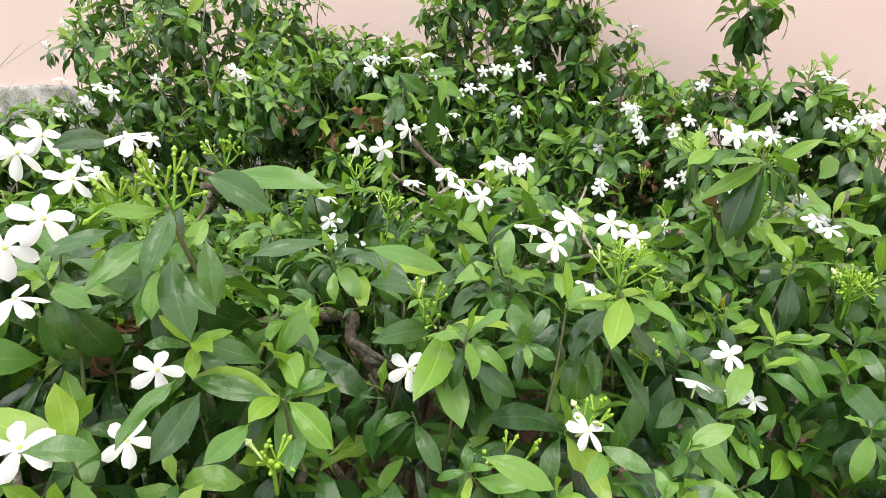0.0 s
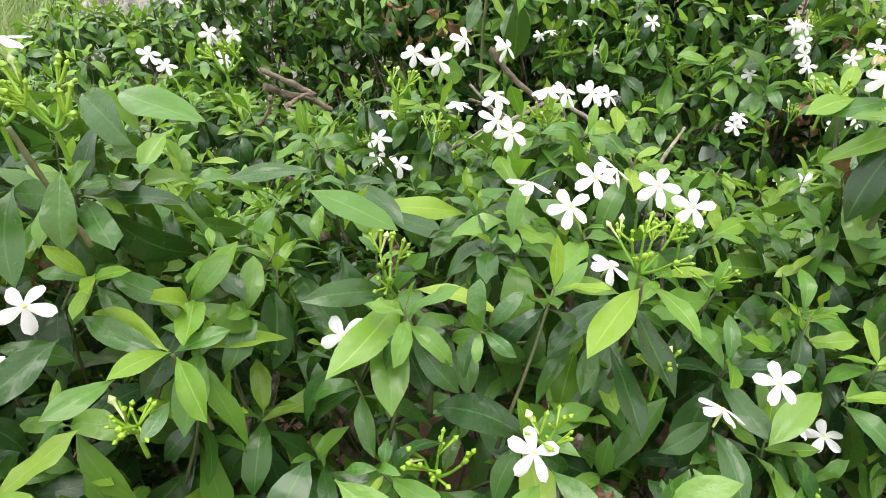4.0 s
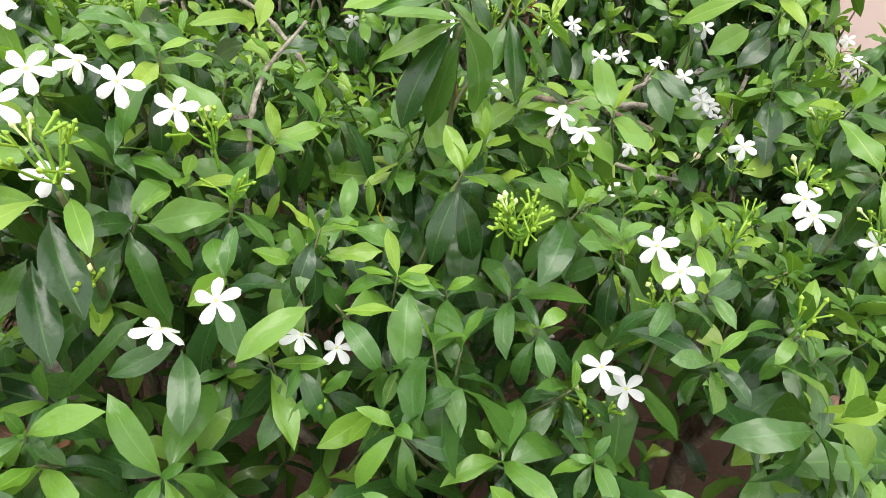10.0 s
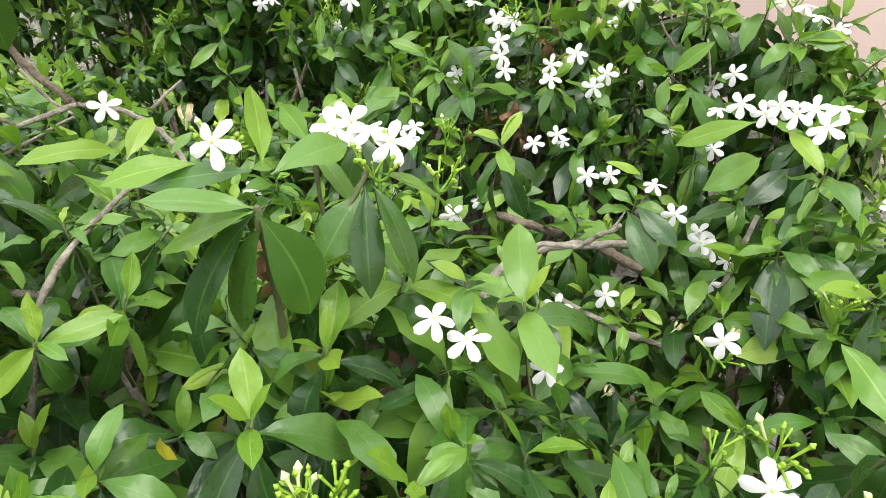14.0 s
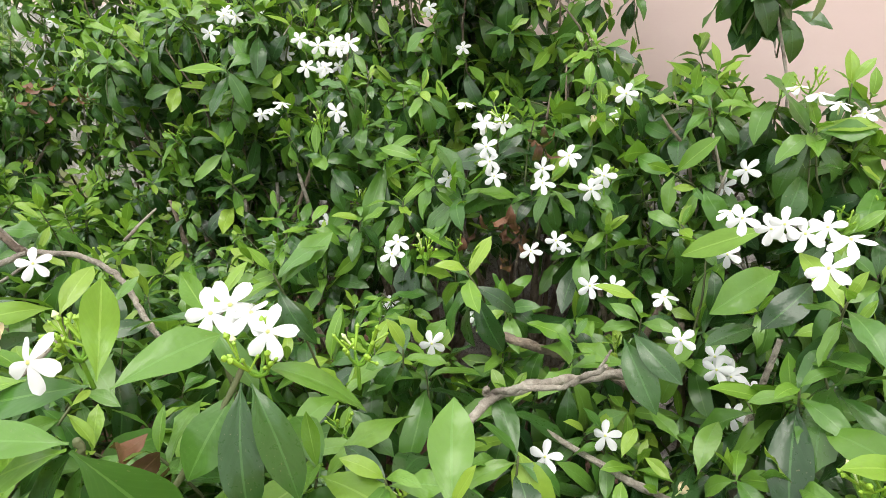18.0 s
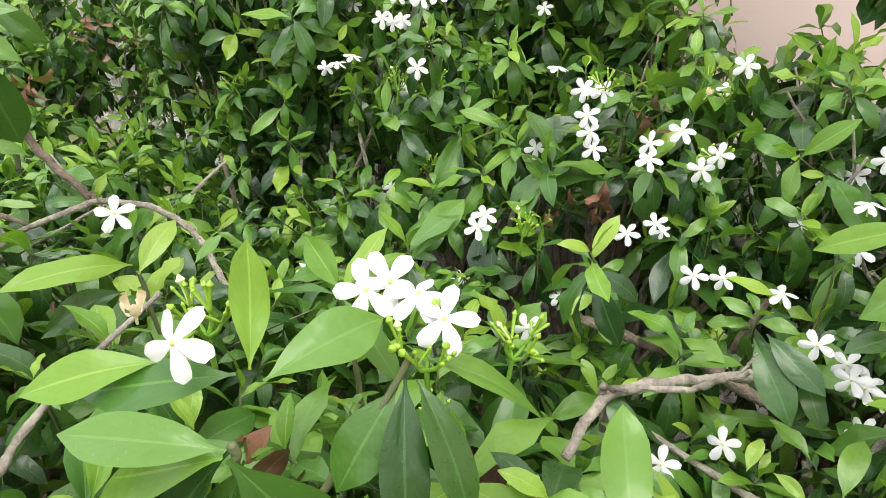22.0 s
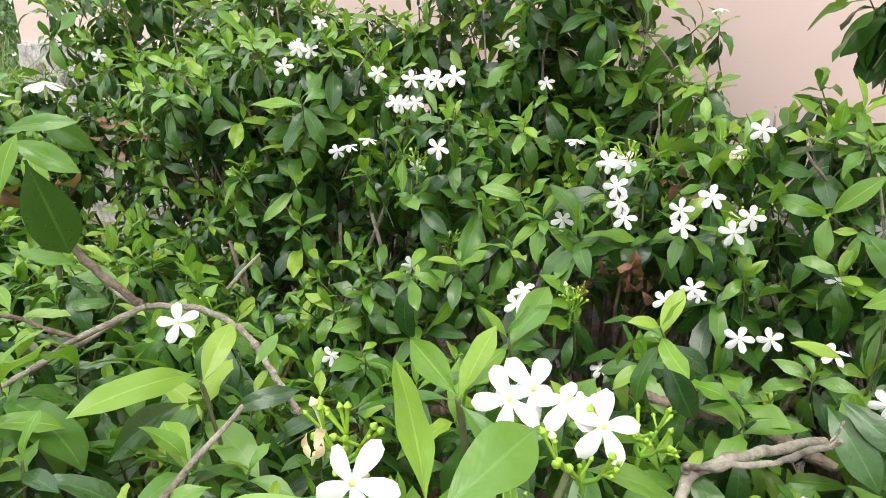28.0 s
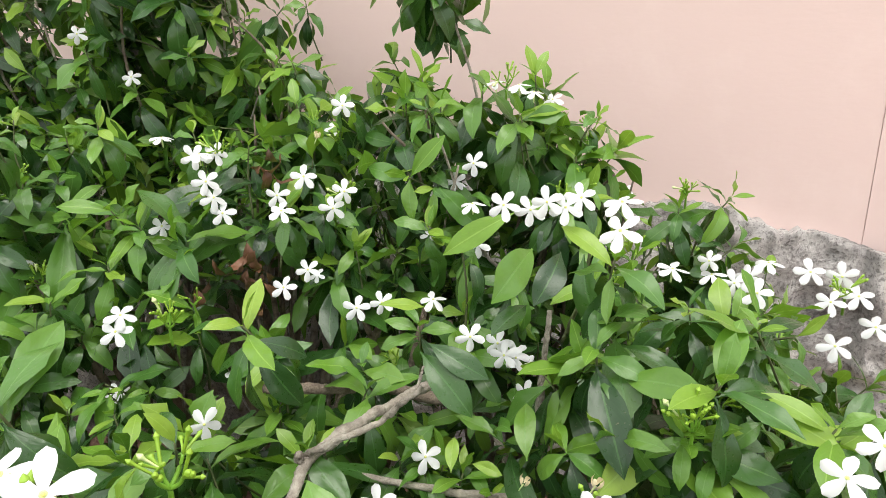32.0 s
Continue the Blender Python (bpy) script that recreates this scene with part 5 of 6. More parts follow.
spotted_leaf((0.410, 0.853, 1.173), (0.459, 0.809, 1.152), 2, 0.27, (0.60, -0.90, 1.92), 0.9)
spotted_leaf((0.382, 0.838, 1.163), (0.327, 0.773, 1.135), 0, 0.37, (0.19, -0.18, 1.22), 0.7)
spotted_leaf((0.396, 0.842, 1.160), (0.433, 0.792, 1.098), 0, 0.37, (0.77, -0.45, 1.50), 0.4)
spotted_leaf((0.380, 0.828, 1.123), (0.413, 0.772, 1.063), 0, 0.34, (0.83, -0.48, 0.83), 0.5)
spotted_leaf((0.363, 0.840, 1.114), (0.369, 0.795, 1.081), 0, 0.37, (0.39, -0.83, 1.56), 0.8)
spotted_leaf((0.350, 0.828, 1.124), (0.333, 0.767, 1.084), 0, 0.33, (-0.74, -0.18, 1.66), 0.5)
spotted_leaf((0.384, 0.851, 1.163), (0.334, 0.846, 1.170), 1, 0.32, (0.20, -0.76, 0.68), 0.7)
spotted_leaf((0.247, 0.566, 1.148), (0.301, 0.561, 1.123), 1, 0.37, (0.48, -0.86, 1.09), 0.5)
spotted_leaf((0.353, 0.675, 1.081), (0.338, 0.629, 1.077), 1, 0.37, (0.62, -0.65, 1.07), 0.8)
spotted_leaf((0.356, 0.709, 1.067), (0.403, 0.686, 1.050), 0, 0.37, (-0.27, -0.23, 0.58), 0.5)
spotted_leaf((0.478, 0.859, 1.037), (0.437, 0.812, 1.021), 0, 0.37, (0.32, -1.30, 0.77), 0.8)
spotted_leaf((0.482, 0.855, 1.030), (0.527, 0.805, 0.993), 0, 0.37, (-0.08, -0.26, 1.08), 0.8)
spotted_leaf((0.580, 0.925, 1.051), (0.530, 0.857, 1.025), 1, 0.32, (0.12, -0.59, 1.43), 0.8)
spotted_leaf((0.659, 0.988, 1.049), (0.672, 0.916, 0.995), 1, 0.37, (0.09, -0.90, 0.84), 0.5)
spotted_leaf((0.647, 0.991, 1.052), (0.690, 0.978, 1.059), 1, 0.37, (-0.16, -0.88, 1.24), 0.8)
spotted_leaf((0.641, 0.993, 1.054), (0.603, 0.986, 1.057), 2, 0.37, (-0.45, -0.45, 1.55), 0.6)
spotted_leaf((0.608, 1.072, 0.988), (0.648, 0.983, 0.929), 0, 0.35, (0.13, -0.78, 0.67), 0.5)
spotted_leaf((0.610, 1.075, 0.990), (0.672, 1.076, 0.986), 2, 0.32, (0.77, -0.47, 1.36), 0.6)
spotted_leaf((0.604, 1.074, 0.994), (0.560, 1.037, 1.018), 2, 0.28, (0.39, -0.76, 1.33), 0.7)
spotted_leaf((0.599, 1.083, 0.991), (0.614, 1.165, 1.023), 0, 0.31, (1.13, -0.78, 1.76), 0.6)
spotted_leaf((0.597, 1.064, 0.986), (0.597, 1.015, 0.963), 1, 0.36, (0.49, -0.02, 1.58), 0.6)
spotted_leaf((0.641, 0.942, 0.910), (0.598, 0.874, 0.911), 2, 0.35, (0.57, -0.66, 1.37), 0.8)
spotted_leaf((0.668, 0.961, 0.913), (0.686, 0.899, 0.896), 1, 0.37, (0.41, -0.20, 1.06), 0.8)
spotted_leaf((0.669, 0.966, 0.916), (0.742, 0.975, 0.922), 2, 0.27, (0.27, -0.32, 1.09), 0.5)
spotted_leaf((0.665, 0.967, 0.920), (0.667, 1.014, 0.934), 2, 0.37, (0.02, -0.29, 1.08), 0.7)
spotted_leaf((0.673, 0.972, 0.906), (0.726, 0.928, 0.888), 1, 0.37, (0.99, -0.85, 1.57), 0.7)
spotted_leaf((0.687, 1.157, 1.002), (0.685, 1.070, 0.939), 0, 0.37, (0.31, -1.07, 1.08), 0.8)
spotted_leaf((0.709, 1.160, 1.014), (0.744, 1.118, 0.973), 1, 0.36, (0.53, 0.20, 1.84), 0.8)
spotted_leaf((0.713, 1.171, 1.009), (0.781, 1.129, 0.958), 0, 0.37, (0.12, -0.73, 0.46), 0.6)
spotted_leaf((0.695, 1.168, 1.015), (0.649, 1.156, 1.023), 0, 0.37, (0.07, -1.19, 1.09), 0.9)
spotted_leaf((0.670, 1.143, 0.990), (0.659, 1.081, 0.949), 0, 0.27, (0.81, -0.88, 1.50), 0.4)
spotted_leaf((0.690, 1.172, 0.985), (0.731, 1.107, 0.915), 0, 0.37, (-0.11, -0.69, 1.35), 0.8)
spotted_leaf((0.727, 1.244, 1.047), (0.815, 1.222, 1.059), 2, 0.31, (0.61, -1.46, 1.30), 0.8)
spotted_leaf((0.699, 1.231, 1.039), (0.678, 1.277, 1.074), 1, 0.37, (0.01, -0.59, 0.71), 0.6)
spotted_leaf((0.940, 1.146, 0.977), (1.008, 1.086, 0.956), 2, 0.37, (-0.33, -0.80, 1.61), 0.9)
spotted_leaf((1.090, 1.051, 0.921), (1.027, 1.071, 0.926), 2, 0.37, (-0.43, -0.45, 1.44), 0.7)
spotted_leaf((1.090, 1.049, 0.919), (1.012, 0.988, 0.897), 2, 0.37, (-0.21, -0.79, 1.11), 0.7)
spotted_leaf((1.095, 1.045, 0.917), (1.109, 1.001, 0.908), 1, 0.37, (-0.17, -0.26, 0.94), 0.8)
spotted_leaf((0.911, 1.156, 0.939), (0.874, 1.103, 0.908), 1, 0.37, (0.11, -0.62, 1.99), 0.6)
spotted_leaf((0.909, 1.043, 0.929), (0.964, 0.991, 0.907), 0, 0.37, (-0.03, -0.03, 1.86), 0.7)
spotted_leaf((0.839, 1.009, 0.901), (0.793, 0.968, 0.901), 2, 0.30, (0.36, -1.10, 1.90), 0.8)
spotted_leaf((1.100, 1.872, 1.233), (0.988, 1.880, 1.177), 2, 0.28, (-0.20, -1.62, 1.37), 0.4)
spotted_leaf((1.116, 1.842, 1.184), (1.029, 1.749, 1.152), 1, 0.37, (0.19, -1.17, 0.92), 0.6)
spotted_leaf((1.159, 1.842, 1.174), (1.094, 1.776, 1.126), 0, 0.37, (0.78, -0.98, 1.01), 0.9)
spotted_leaf((1.182, 1.807, 1.180), (1.185, 1.760, 1.061), 0, 0.37, (-1.39, -0.90, 1.18), 0.9)
spotted_leaf((1.229, 1.773, 1.021), (1.082, 1.702, 1.052), 1, 0.31, (-0.94, -0.84, 1.60), 0.4)
spotted_leaf((1.098, 1.812, 1.109), (1.033, 1.763, 1.091), 0, 0.37, (-0.15, -0.92, 0.92), 0.9)
spotted_leaf((1.241, 1.768, 1.019), (1.200, 1.722, 1.005), 1, 0.37, (-0.18, -1.38, 1.19), 0.8)
spotted_leaf((1.166, 1.731, 0.989), (1.228, 1.682, 0.978), 1, 0.37, (-1.18, -0.46, 1.21), 0.8)
spotted_leaf((0.943, 1.719, 1.117), (1.004, 1.673, 1.072), 0, 0.37, (-0.17, -0.80, 1.13), 0.6)
spotted_leaf((0.932, 1.723, 1.104), (0.997, 1.665, 1.042), 0, 0.37, (-0.26, -1.80, 0.84), 0.9)
spotted_leaf((0.944, 1.740, 1.158), (0.887, 1.716, 1.168), 2, 0.32, (0.32, -0.44, 0.89), 0.9)
spotted_leaf((1.041, 1.609, 1.002), (1.044, 1.674, 1.040), 1, 0.37, (0.04, -0.84, 1.46), 0.8)
spotted_leaf((0.978, 1.637, 0.987), (1.014, 1.619, 0.981), 2, 0.37, (0.23, -1.36, 1.74), 0.8)
spotted_leaf((0.951, 1.632, 0.982), (0.958, 1.674, 1.003), 2, 0.37, (0.05, -0.22, 1.29), 0.5)
spotted_leaf((1.193, 1.577, 1.034), (1.095, 1.533, 1.012), 2, 0.37, (-0.28, -1.08, 1.13), 0.5)
spotted_leaf((1.198, 1.572, 1.032), (1.199, 1.508, 1.011), 0, 0.37, (-0.46, -0.47, 1.04), 0.5)
spotted_leaf((1.188, 1.581, 1.036), (1.128, 1.623, 1.056), 0, 0.34, (-0.96, -0.27, 2.09), 0.8)
spotted_leaf((1.201, 1.573, 1.035), (1.266, 1.599, 1.066), 2, 0.27, (-1.00, -0.63, 1.14), 0.8)
spotted_leaf((1.354, 1.718, 1.085), (1.367, 1.776, 1.136), 2, 0.37, (-0.85, -0.98, 0.84), 0.9)
spotted_leaf((1.347, 1.718, 1.077), (1.262, 1.740, 1.095), 0, 0.37, (-0.92, -0.88, 1.33), 0.4)
spotted_leaf((1.352, 1.712, 1.071), (1.325, 1.673, 1.027), 1, 0.37, (-0.82, -1.21, 0.66), 0.6)
spotted_leaf((1.361, 1.716, 1.089), (1.399, 1.737, 1.127), 2, 0.37, (-0.45, -1.29, 1.49), 0.7)
spotted_leaf((1.356, 1.713, 1.079), (1.390, 1.641, 1.070), 0, 0.37, (-0.17, -1.24, 1.56), 0.9)
spotted_leaf((1.261, 1.529, 1.101), (1.308, 1.445, 1.102), 2, 0.37, (-0.76, -0.47, 1.20), 0.7)
spotted_leaf((1.348, 1.572, 1.071), (1.342, 1.609, 1.095), 1, 0.37, (-0.76, -0.43, 1.55), 0.7)
spotted_leaf((1.327, 1.472, 1.098), (1.370, 1.484, 1.124), 0, 0.37, (-0.21, -0.36, 0.97), 0.6)
spotted_leaf((1.248, 1.793, 1.004), (1.324, 1.807, 1.050), 0, 0.37, (-1.23, -1.22, 1.03), 0.9)
spotted_leaf((1.261, 1.806, 1.035), (1.285, 1.844, 1.081), 1, 0.37, (-0.50, -0.72, 1.45), 0.8)
spotted_leaf((0.305, 1.091, 1.185), (0.245, 1.131, 1.228), 1, 0.37, (0.67, -0.28, 1.23), 0.5)
spotted_leaf((0.304, 1.090, 1.186), (0.301, 1.020, 1.270), 1, 0.27, (0.83, -0.23, 1.16), 0.5)
spotted_leaf((0.308, 1.146, 1.146), (0.267, 1.227, 1.174), 2, 0.31, (0.25, -0.58, 1.22), 0.4)
spotted_leaf((0.304, 1.128, 1.139), (0.272, 1.119, 1.175), 0, 0.37, (0.94, 0.04, 1.55), 0.5)
spotted_leaf((0.307, 1.381, 1.200), (0.275, 1.259, 1.218), 2, 0.27, (0.57, -0.51, 0.80), 0.9)
spotted_leaf((0.314, 1.381, 1.191), (0.297, 1.446, 1.230), 2, 0.36, (0.74, -0.00, 2.05), 0.6)
spotted_leaf((0.328, 1.395, 1.151), (0.381, 1.448, 1.169), 0, 0.29, (0.85, -0.61, 0.99), 0.7)
spotted_leaf((0.294, 1.376, 1.167), (0.277, 1.284, 1.159), 0, 0.27, (0.42, -0.07, 1.03), 0.8)
spotted_leaf((0.328, 1.444, 1.181), (0.333, 1.487, 1.202), 1, 0.37, (0.28, -1.17, 0.84), 0.4)
spotted_leaf((0.079, 1.417, 1.415), (0.111, 1.398, 1.367), 2, 0.37, (0.90, -0.78, 0.55), 0.6)
spotted_leaf((0.137, 1.370, 1.412), (0.131, 1.415, 1.303), 0, 0.43, (0.60, -1.00, 0.60), 0.5)
spotted_leaf((0.131, 1.362, 1.431), (0.192, 1.387, 1.401), 1, 0.34, (0.60, -1.00, 0.70), 0.6)
spotted_leaf((0.130, 1.362, 1.443), (0.182, 1.401, 1.448), 1, 0.28, (0.60, -1.00, 0.70), 0.6)
spotted_leaf((0.153, 1.328, 1.384), (0.157, 1.348, 1.442), 2, 0.30, (0.60, -1.00, 0.70), 0.6)
spotted_leaf((0.063, 1.411, 1.408), (0.066, 1.332, 1.360), 0, 0.27, (1.29, -1.64, 1.42), 0.6)
spotted_leaf((0.041, 1.378, 1.291), (0.042, 1.282, 1.294), 1, 0.37, (1.14, -0.79, 0.98), 0.5)
spotted_leaf((0.050, 1.395, 1.299), (0.103, 1.422, 1.278), 1, 0.37, (0.50, -0.50, 1.05), 0.5)
spotted_leaf((0.057, 1.443, 1.454), (0.111, 1.469, 1.401), 0, 0.37, (0.86, -1.55, 0.54), 0.5)
branch([(0.034, 0.606, 1.260), (0.022, 0.597, 1.300), (0.019, 0.581, 1.351)], 0.0020, 0.0016, TWIG)
branch([(0.074, 0.644, 1.08), (0.070, 0.636, 1.12), (0.071, 0.622, 1.168)], 0.0020, 0.0016, TWIG)
branch([(0.201, 0.825, 0.997), (0.211, 0.806, 1.085), (0.194, 0.784, 1.167)], 0.0030, 0.0021, TWIG)
branch([(0.366, 0.905, 1.008), (0.391, 0.879, 1.075), (0.401, 0.852, 1.178)], 0.0030, 0.0021, TWIG)
branch([(0.597, 1.106, 0.821), (0.619, 1.095, 0.913), (0.607, 1.074, 0.991)], 0.0030, 0.0021, TWIG)
branch([(0.684, 1.021, 0.745), (0.667, 0.986, 0.821), (0.667, 0.963, 0.915)], 0.0030, 0.0021, TWIG)
branch([(0.696, 1.194, 0.845), (0.700, 1.174, 0.931), (0.701, 1.171, 1.015)], 0.0030, 0.0021, TWIG)
branch([(1.075, 1.122, 0.750), (1.079, 1.106, 0.848), (1.092, 1.049, 0.920)], 0.0030, 0.0021, TWIG)
branch([(1.167, 1.857, 1.015), (1.184, 1.820, 1.106), (1.191, 1.807, 1.185)], 0.0030, 0.0021, TWIG)
branch([(1.234, 1.809, 0.852), (1.228, 1.790, 0.940), (1.235, 1.772, 1.022)], 0.0030, 0.0021, TWIG)
branch([(1.190, 1.595, 0.864), (1.190, 1.578, 0.952), (1.193, 1.577, 1.034)], 0.0030, 0.0021, TWIG)
branch([(1.302, 1.776, 0.908), (1.328, 1.749, 1.000), (1.353, 1.715, 1.078)], 0.0030, 0.0021, TWIG)
branch([(0.281, 1.166, 1.013), (0.285, 1.132, 1.101), (0.306, 1.090, 1.183)], 0.0030, 0.0021, TWIG)
branch([(0.338, 1.163, 0.963), (0.313, 1.150, 1.029), (0.311, 1.133, 1.133)], 0.0030, 0.0021, TWIG)
branch([(0.301, 1.408, 1.020), (0.316, 1.395, 1.101), (0.305, 1.387, 1.190)], 0.0030, 0.0021, TWIG)
branch([(0.056, 1.437, 1.251), (0.059, 1.436, 1.325), (0.071, 1.424, 1.421)], 0.0030, 0.0021, TWIG)
branch([(0.645, 1.215, 1.05), (0.655, 1.180, 1.17), (0.664, 1.148, 1.27), (0.664, 1.146, 1.283)], 0.0034, 0.0024, TWIG)
branch([(0.655, 1.180, 1.17), (0.690, 1.225, 1.24), (0.706, 1.252, 1.285)], 0.0028, 0.0022, TWIG)
branch([(0.630, 1.330, 1.10), (0.622, 1.325, 1.20), (0.615, 1.316, 1.276)], 0.0026, 0.0020, TWIG)

# ---- the foliage itself ----
ROOM = np.concatenate([[0.7 * b + 0.3 * t, 0.35 * b + 0.65 * t] for b, t, *_ in SPOTTED])
spread(16, 0.073, 0.0, -1.3, 2.0, 0.2, 1.3, 0.93, 0.82)
spread(11, 0.088, 0.0, -1.3, 2.0, 1.3, 2.05, 0.97, 1.02)
spread(12, 0.096, 0.0, -3.0, 2.0, 2.05, 3.6, 0.97, 1.04)
spread(13, 0.10, 0.0, -3.0, -1.3, 1.2, 2.05, 0.95, 1.0)
spread(14, 0.10, 0.12, -1.3, 2.0, 0.2, 2.6, 0.95, 1.0)
spread(15, 0.12, 0.24, -1.3, 2.0, 0.2, 2.6, 0.9, 1.0)
spread(17, 0.12, 0.40, -0.7, 0.9, 0.2, 1.7, 0.9, 1.0)
spread(18, 0.13, 0.58, -0.7, 0.9, 0.2, 1.5, 0.9, 1.0)

for _k, (_who, _mid, _half, _many) in enumerate(HEADS):
    head(700 + _k, _who, _mid, _half, _many)

for _x, _y, _z in FLOWERS:       # the flowers by the wall stand on leafy tips of their own
    if _y > 2.25:
        shoot(np.random.default_rng(int(1000 * abs(_x + _z))), (_x, _y + 0.02, _z - 0.03), (0, -0.2, 1), nearest_shrub(_x, _y, _z), 0.85, 4, 0.8)
for _i, _leaves in enumerate(GATHER):
    if _leaves:
        _in = np.zeros(len(_leaves), bool)
        for _s in (0.2, 0.5, 0.85):
            _mid = np.array([l[0] + _s * l[2] * l[1][1] for l in _leaves])
            for *_c, _r in CLEARINGS:
                _in |= np.linalg.norm(_mid - np.array(_c), axis=1) < _r
            for _p in np.array(CLEAR):
                _in |= np.linalg.norm(_mid - _p, axis=1) < 0.021
        GATHER[_i] = [l for l, gone in zip(_leaves, _in) if l[3] == 3 or not gone]

_rng = np.random.default_rng(77)
_tips = [(at, ax) for tw in TWIGS for at, ax in tw if -0.4 < at[0] < 1.5 and 0.9 < at[1] < 2.5 and at[2] > canopy(at[:1], at[1:2])[0] - 0.03]
for _k in _rng.choice(len(_tips), 34, replace=False):
    _p, _a = _tips[_k]
    inflorescence(_p[0], _p[1], _p[2] + 0.028, 0.018, 8, tuple(0.5 * _a + np.array([0, -0.1, 0.6])), 0)

LEAF_BANK = {}
_rng = np.random.default_rng(5)
for _age in range(5):
    _v, _f, _uv = leaf_shapes(7, _rng, np.full(7, _age), 9, 4)
    LEAF_BANK[_age] = [mesh_of("leaf", _v[k], _f, [LEAF_MATERIALS[_age]], _uv) for k in range(7)]

_rng = np.random.default_rng(8)
for _base, _tip, _age, _ratio, _top, _curl in SPOTTED:
    _d = _tip - _base
    _long = np.linalg.norm(_d)
    _fr = frame_of(_d, _top)
    _d = np.cos(_curl / 2) * _fr[1] + np.sin(_curl / 2) * _fr[2]      # starts steeper, as the blade bends down to its point
    _fr = np.array([_fr[0], _d, np.cross(_fr[0], _d)])
    _v, _f, _uv = leaf_grids(1, _rng, 14, 6, np.array([_ratio]), np.array([_curl]), _rng.uniform(0.2, 0.6, 1), _rng.uniform(0.01, 0.035, 1))
    _e = SHRUBS[nearest_shrub(*_base)]
    part("leaf", mesh_of("leaf", (_v[0] * _long * 1.015) @ _fr + _base - np.array(_e.location), _f, [LEAF_MATERIALS[_age]], _uv), _e, "large young yellow-green leaf" if _age == 2 else "large broad glossy leaf")

LEAF_LABEL = {0: "", 1: "", 2: "young yellow-green leaf", 3: "dry curled brown leaf", 4: "yellowed leaf"}
SINGLE = 205
for i, leaves in enumerate(GATHER):
    rng = np.random.default_rng(100 + i)
    e = SHRUBS[i]
    off = np.array(e.location)
    order = sorted(range(len(leaves)), key=lambda k: (not leaves[k][4], leaves[k][0][1] - 0.8 * leaves[k][0][2]))
    for k in order[:SINGLE]:
        p, fr, length, age, _ = leaves[k]
        m = Matrix(fr.T.tolist()).to_4x4() @ Matrix.Scale(length, 4)
        m.translation = p - off
        ob = part("leaf", LEAF_BANK[age][int(rng.integers(7))], e, LEAF_LABEL[age])
        ob.matrix_basis = m
    rest = [leaves[k] for k in order[SINGLE:]]
    if rest:
        at = np.array([r[0] for r in rest])
        fr = np.array([r[1] for r in rest])
        ln = np.array([r[2] for r in rest])
        age = np.array([r[3] for r in rest])
        fine = (at[:, 1] < 1.75) & (at[:, 2] > canopy(at[:, 0], at[:, 1]) - 0.09)
        deep = at[:, 2] < canopy(at[:, 0], at[:, 1]) - 0.12
        sets, first = [], 0
        for pick, rows, cols in ((fine, 8, 4), (~fine & ~deep, 6, 2), (~fine & deep, 4, 2)):
            many = int(pick.sum())
            if many:
                v, f, uv = leaf_shapes(many, rng, age[pick], rows, cols)
                v = np.einsum("nki,nij->nkj", v * ln[pick][:, None, None], fr[pick]) + at[pick][:, None] - off
                faces = (f[None] + (np.arange(many) * v.shape[1])[:, None, None]).reshape(-1, 4) + first
                sets.append((v.reshape(-1, 3), faces, np.tile(uv, (many, 1)), np.repeat(age[pick], len(f))))
                first += many * v.shape[1]
        me = mesh_of("foliage", *[np.concatenate(c) for c in list(zip(*sets))[:2]], LEAF_MATERIALS, *[np.concatenate(c) for c in list(zip(*sets))[2:]])
        part("foliage", me, e, "dense glossy green leaves of the crown", "stuff")
    # stem, limbs and twigs
    rng = np.random.default_rng(300 + i)
    cx, cy, rx, ry, top = CROWNS[i]
    fork = np.array([0, 0, 0.22])
    v, f = sweep([(0, 0, -0.05), (0.01, 0.01, 0.12), fork], [0.028, 0.022], 10, 0.1, i)
    part("stem", mesh_of("stem", v, f, [BARK]), e)
    ends = []
    for k in range(7):
        a = k * 0.9 + rng.uniform(-0.3, 0.3)
        d = rng.uniform(0.35, 0.85)
        q = np.array([np.cos(a) * rx * d, np.sin(a) * ry * d, 0])
        q[2] = max(0.4, float(canopy(np.array([cx + q[0]]), np.array([cy + q[1]]))[0]) - 0.08)
        mid = fork * 0.5 + q * 0.5 + rng.normal(0, 0.04, 3)
        v, f = sweep([fork, mid, q], [0.016, 0.005], 8, 0.12, 50 * i + k)
        part("limb", mesh_of("limb", v, f, [GREY_BARK if rng.random() < 0.5 else BARK]), e)
        ends += [fork * 0.35 + mid * 0.65, mid, mid * 0.5 + q * 0.5, q]
    for who, middle, half, _ in HEADS:
        if who != i:
            continue
        for k in range(7):
            d = rng.normal(0, 1, 3)
            d[2] = abs(d[2]) * rng.uniform(0.2, 1.2)
            q = np.array(middle) - off + d / np.linalg.norm(d) * np.array(half) * 0.75
            foot = q * np.array([0.35, 0.35, 0]) + np.array([0, 0, 0.75])
            v, f = sweep([fork, foot, 0.7 * foot + 0.3 * q + rng.normal(0, 0.05, 3), 0.3 * foot + 0.7 * q + rng.normal(0, 0.04, 3), q], [0.007, 0.002], 7, 0.12, 900 + 50 * i + k)
            part("limb", mesh_of("limb", v, f, [GREY_BARK if rng.random() < 0.4 else BARK]), e)
            ends += [0.5 * foot + 0.5 * q, 0.25 * foot + 0.75 * q, q]
    ends = np.array(ends)
    pieces = []
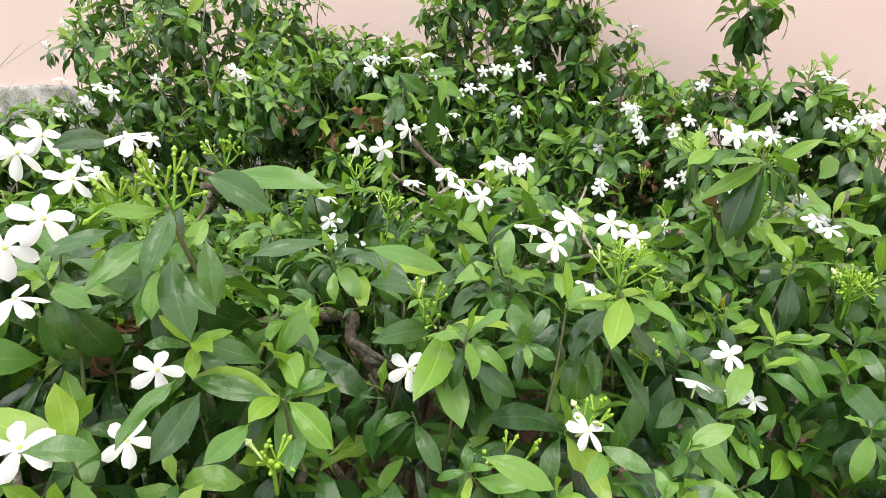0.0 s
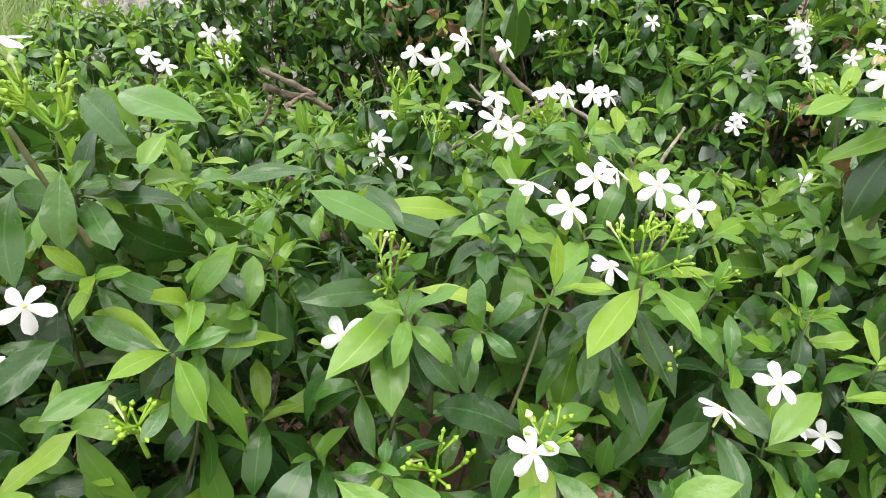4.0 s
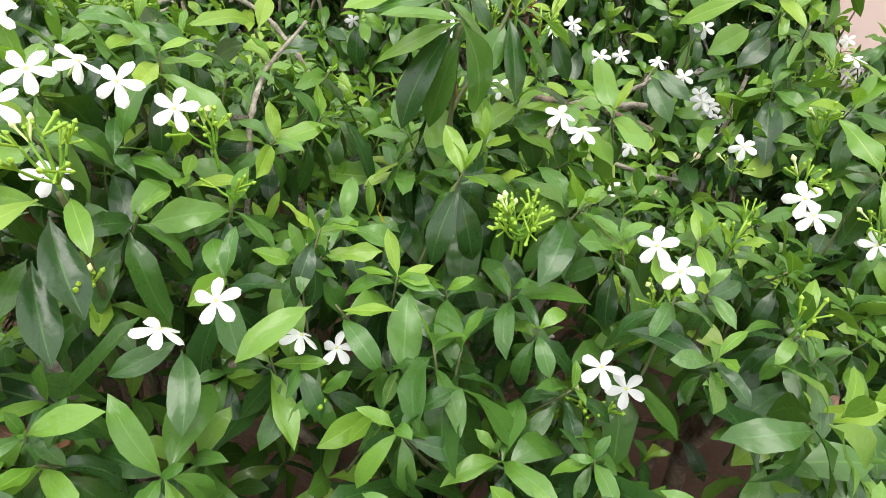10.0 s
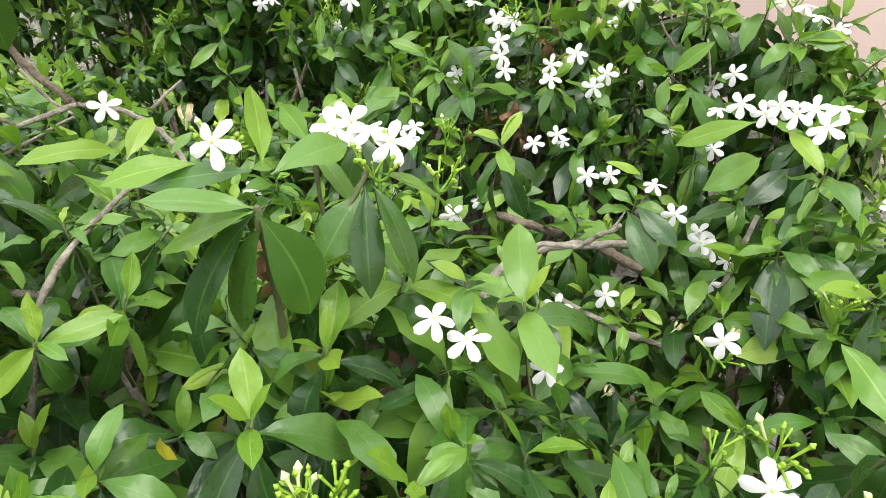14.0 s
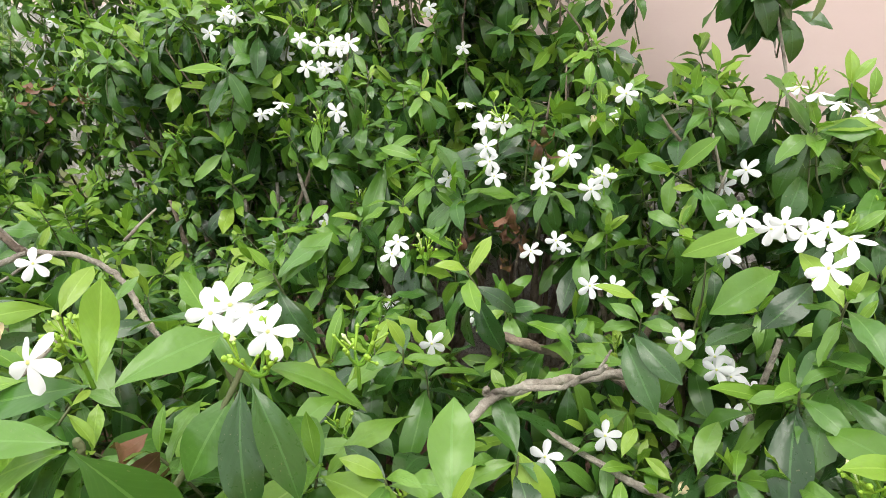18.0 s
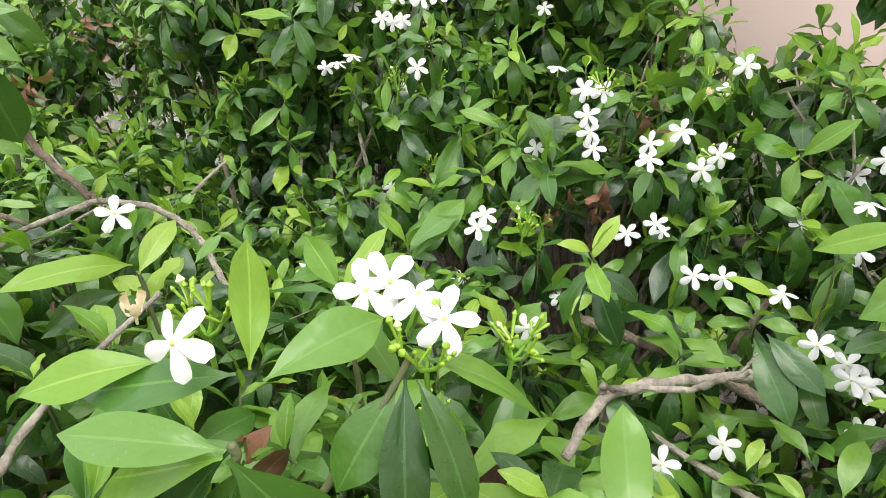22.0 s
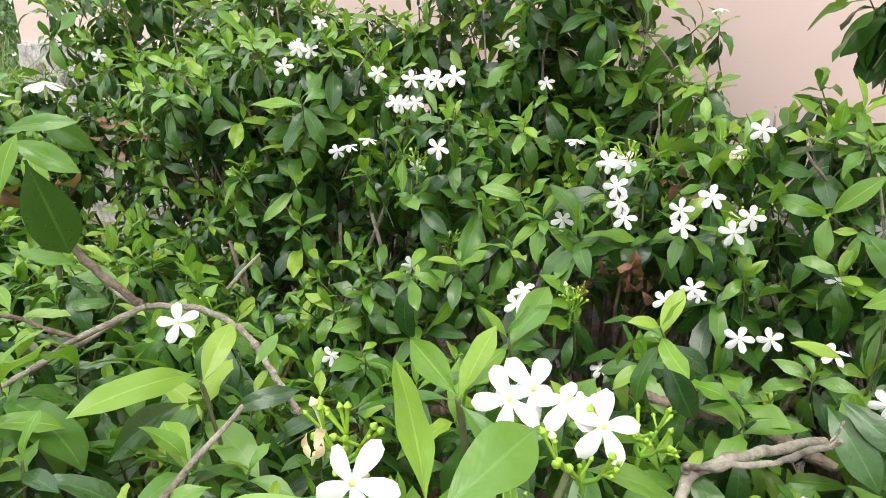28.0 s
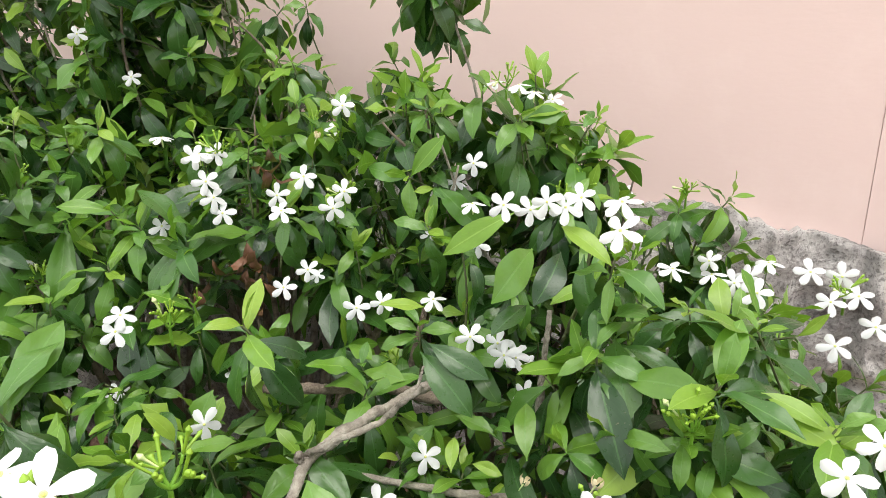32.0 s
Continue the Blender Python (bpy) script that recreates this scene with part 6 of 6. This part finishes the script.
    for at, ax in TWIGS[i]:
        if any(np.linalg.norm(at - ax * 0.05 - np.array(c[:3])) < 1.3 * c[3] for c in CLEARINGS):
            continue
        b = at - off
        d = np.linalg.norm(ends - b, axis=1) + 2.0 * np.clip(ends[:, 2] - b[2] + 0.03, 0, None)
        a = ends[d.argmin()]
        if np.linalg.norm(a - b) > 0.11 or a[2] > b[2] - 0.04:      # the rest of the way is lost in the dark of the crown
            a = b - ax * 0.09 - np.array([0, 0, 0.035]) + rng.normal(0, 0.02, 3)
        bend = rng.normal(0, 0.006, 3)
        pieces.append(sweep([a, 0.45 * a + 0.55 * b - ax * 0.012 + bend, b], [0.0022, 0.0013], 4))
    if pieces:
        v, f = joined(pieces)
        part("brushwood", mesh_of("brushwood", v, f, [TWIG]), e, "thin greenish-brown inner wood", "stuff")
    if i in (10, 11, 12, 15, 17, 18):
        label = "tall loose jasmine shrub against the pink wall with scattered white flowers"
    elif i in (13, 19):
        label = "rounded jasmine shrub before the wall's grey plinth with white flower clusters"
    elif i in (9, 16):
        label = "low spreading jasmine shrub beside the open weedy ground"
    elif i in (0, 3):
        label = "jasmine shrub with large drooping leaves, white flowers and bud heads"
    else:
        # also names the unseen crown added at the near left for its shade
        label = "dense jasmine shrub with glossy green leaves and white flowers"
    tagged(e, label, "shrub", "jasmine hedge")


# ---- beyond the hedge ----
def weeds(name, label, x0, x1, y0, y1, count, tall, seed, keep):
    """Tall thin weeds, each a few bent blades."""
    rng = np.random.default_rng(seed)
    x, y = rng.uniform(x0, x1, count), rng.uniform(y0, y1, count)
    ok = keep(x, y)
    x, y = x[ok], y[ok]
    n = len(x)
    clump = np.array([0.5 + noise.noise((a * 0.9, b * 0.9, 3)) for a, b in zip(x, y)])
    h = tall * (0.35 + clump) * rng.uniform(0.5, 1.2, n)
    s = np.linspace(0, 1, 5)
    lean = rng.normal(0, 0.35, (n, 2))
    px = x[:, None] + lean[:, :1] * h[:, None] * s**2
    py = y[:, None] + lean[:, 1:] * h[:, None] * s**2
    pz = -0.08 + h[:, None] * s
    w = rng.uniform(0.004, 0.011, n)[:, None] * (1 - s) ** 0.6 + 0.001
    a = rng.uniform(0, 6.28, n)[:, None]
    v = np.stack([np.stack([px + w * np.cos(a), py + w * np.sin(a), pz], -1), np.stack([px - w * np.cos(a), py - w * np.sin(a), pz], -1)], 2).reshape(-1, 3)
    f = np.array([(2 * i, 2 * i + 1, 2 * i + 3, 2 * i + 2) for i in range(4)])
    faces = (f[None] + (np.arange(n) * 10)[:, None, None]).reshape(-1, 4)
    uv = np.tile(np.stack(np.broadcast_arrays(np.array([0.2, 0.8])[None], s[:, None]), -1).reshape(-1, 2), (n, 1))
    ob = new(name, mesh_of(name, v, faces, [GRASS], uv))
    return tagged(ob, label, "weeds", kind="stuff")


def wall_side(x, y):
    return 2.67 - 0.404 * (x - 1.735) - y


weeds("weeds", "tall yellow-green weeds on the open ground past the hedge", -15, -2.7, 0.5, 13, 45000, 1.45, 21, lambda x, y: (wall_side(x, y) > 1.25) | (x < -6.2))


def far_bush(x, y, height, wide, seed):
    """A dark bush in the distance: stem, limbs and a crown of leaf clumps."""
    rng = np.random.default_rng(seed)
    e = new("bush")
    e.location = (x, y, -0.1)
    limbs = [sweep([(0, 0, -0.1), (0.05, 0, height * 0.3), (0, 0, height * 0.45)], [0.09, 0.05], 8, 0.1, seed)]
    hearts = []
    for k in range(9):
        q = np.array([rng.normal(0, wide * 0.33), rng.normal(0, wide * 0.33), height * rng.uniform(0.35, 0.9)])
        limbs.append(sweep([(0, 0, height * 0.25), q * 0.55 + np.array([0, 0, 0.1]), q], [0.04, 0.012], 6, 0.1, seed + k))
        hearts.append(q)
    v, f = joined(limbs)
    part("trunk", mesh_of("trunk", v, f, [BARK]), e)
    n = 2300
    c = np.array(hearts)[rng.integers(9, size=n)] + rng.normal(0, 1, (n, 3)) * np.array([0.22, 0.22, 0.17]) * wide
    c[:, 2] = np.clip(c[:, 2], 0.15, None)
    fr = np.array([frame_of(rng.normal(0, 1, 3) + np.array([0, 0, -0.5]), rng.normal(0, 1, 3) + np.array([0, 0, 1.0])) for _ in range(n)])
    v, f, uv = leaf_shapes(n, rng, np.zeros(n, int), 4, 2)
    v = np.einsum("nki,nij->nkj", v * (rng.uniform(0.10, 0.19, n) * height**0.5)[:, None, None], fr) + c[:, None]
    faces = (f[None] + (np.arange(n) * v.shape[1])[:, None, None]).reshape(-1, 4)
    part("crown", mesh_of("crown", v.reshape(-1, 3), faces, [FAR_LEAF], np.tile(uv, (n, 1))), e)
    tagged(e, "dark green bush far off on the open ground", "bush", "far bushes")


for k, (bx, by, bh, bw) in enumerate(((-13.5, 6.0, 2.6, 2.6), (-15.0, 9.5, 3.2, 3.0), (-11.5, 10.5, 2.8, 2.8), (-17.0, 3.0, 2.8, 2.8), (-8.5, 8.8, 1.6, 2.0), (-21.0, 5.5, 5.0, 4.5), (-22.0, 10.5, 5.5, 5.0), (-19.0, 14.5, 5.0, 4.5), (-23.0, 1.0, 5.0, 4.5))):
    far_bush(bx, by, bh, bw, 400 + 17 * k)
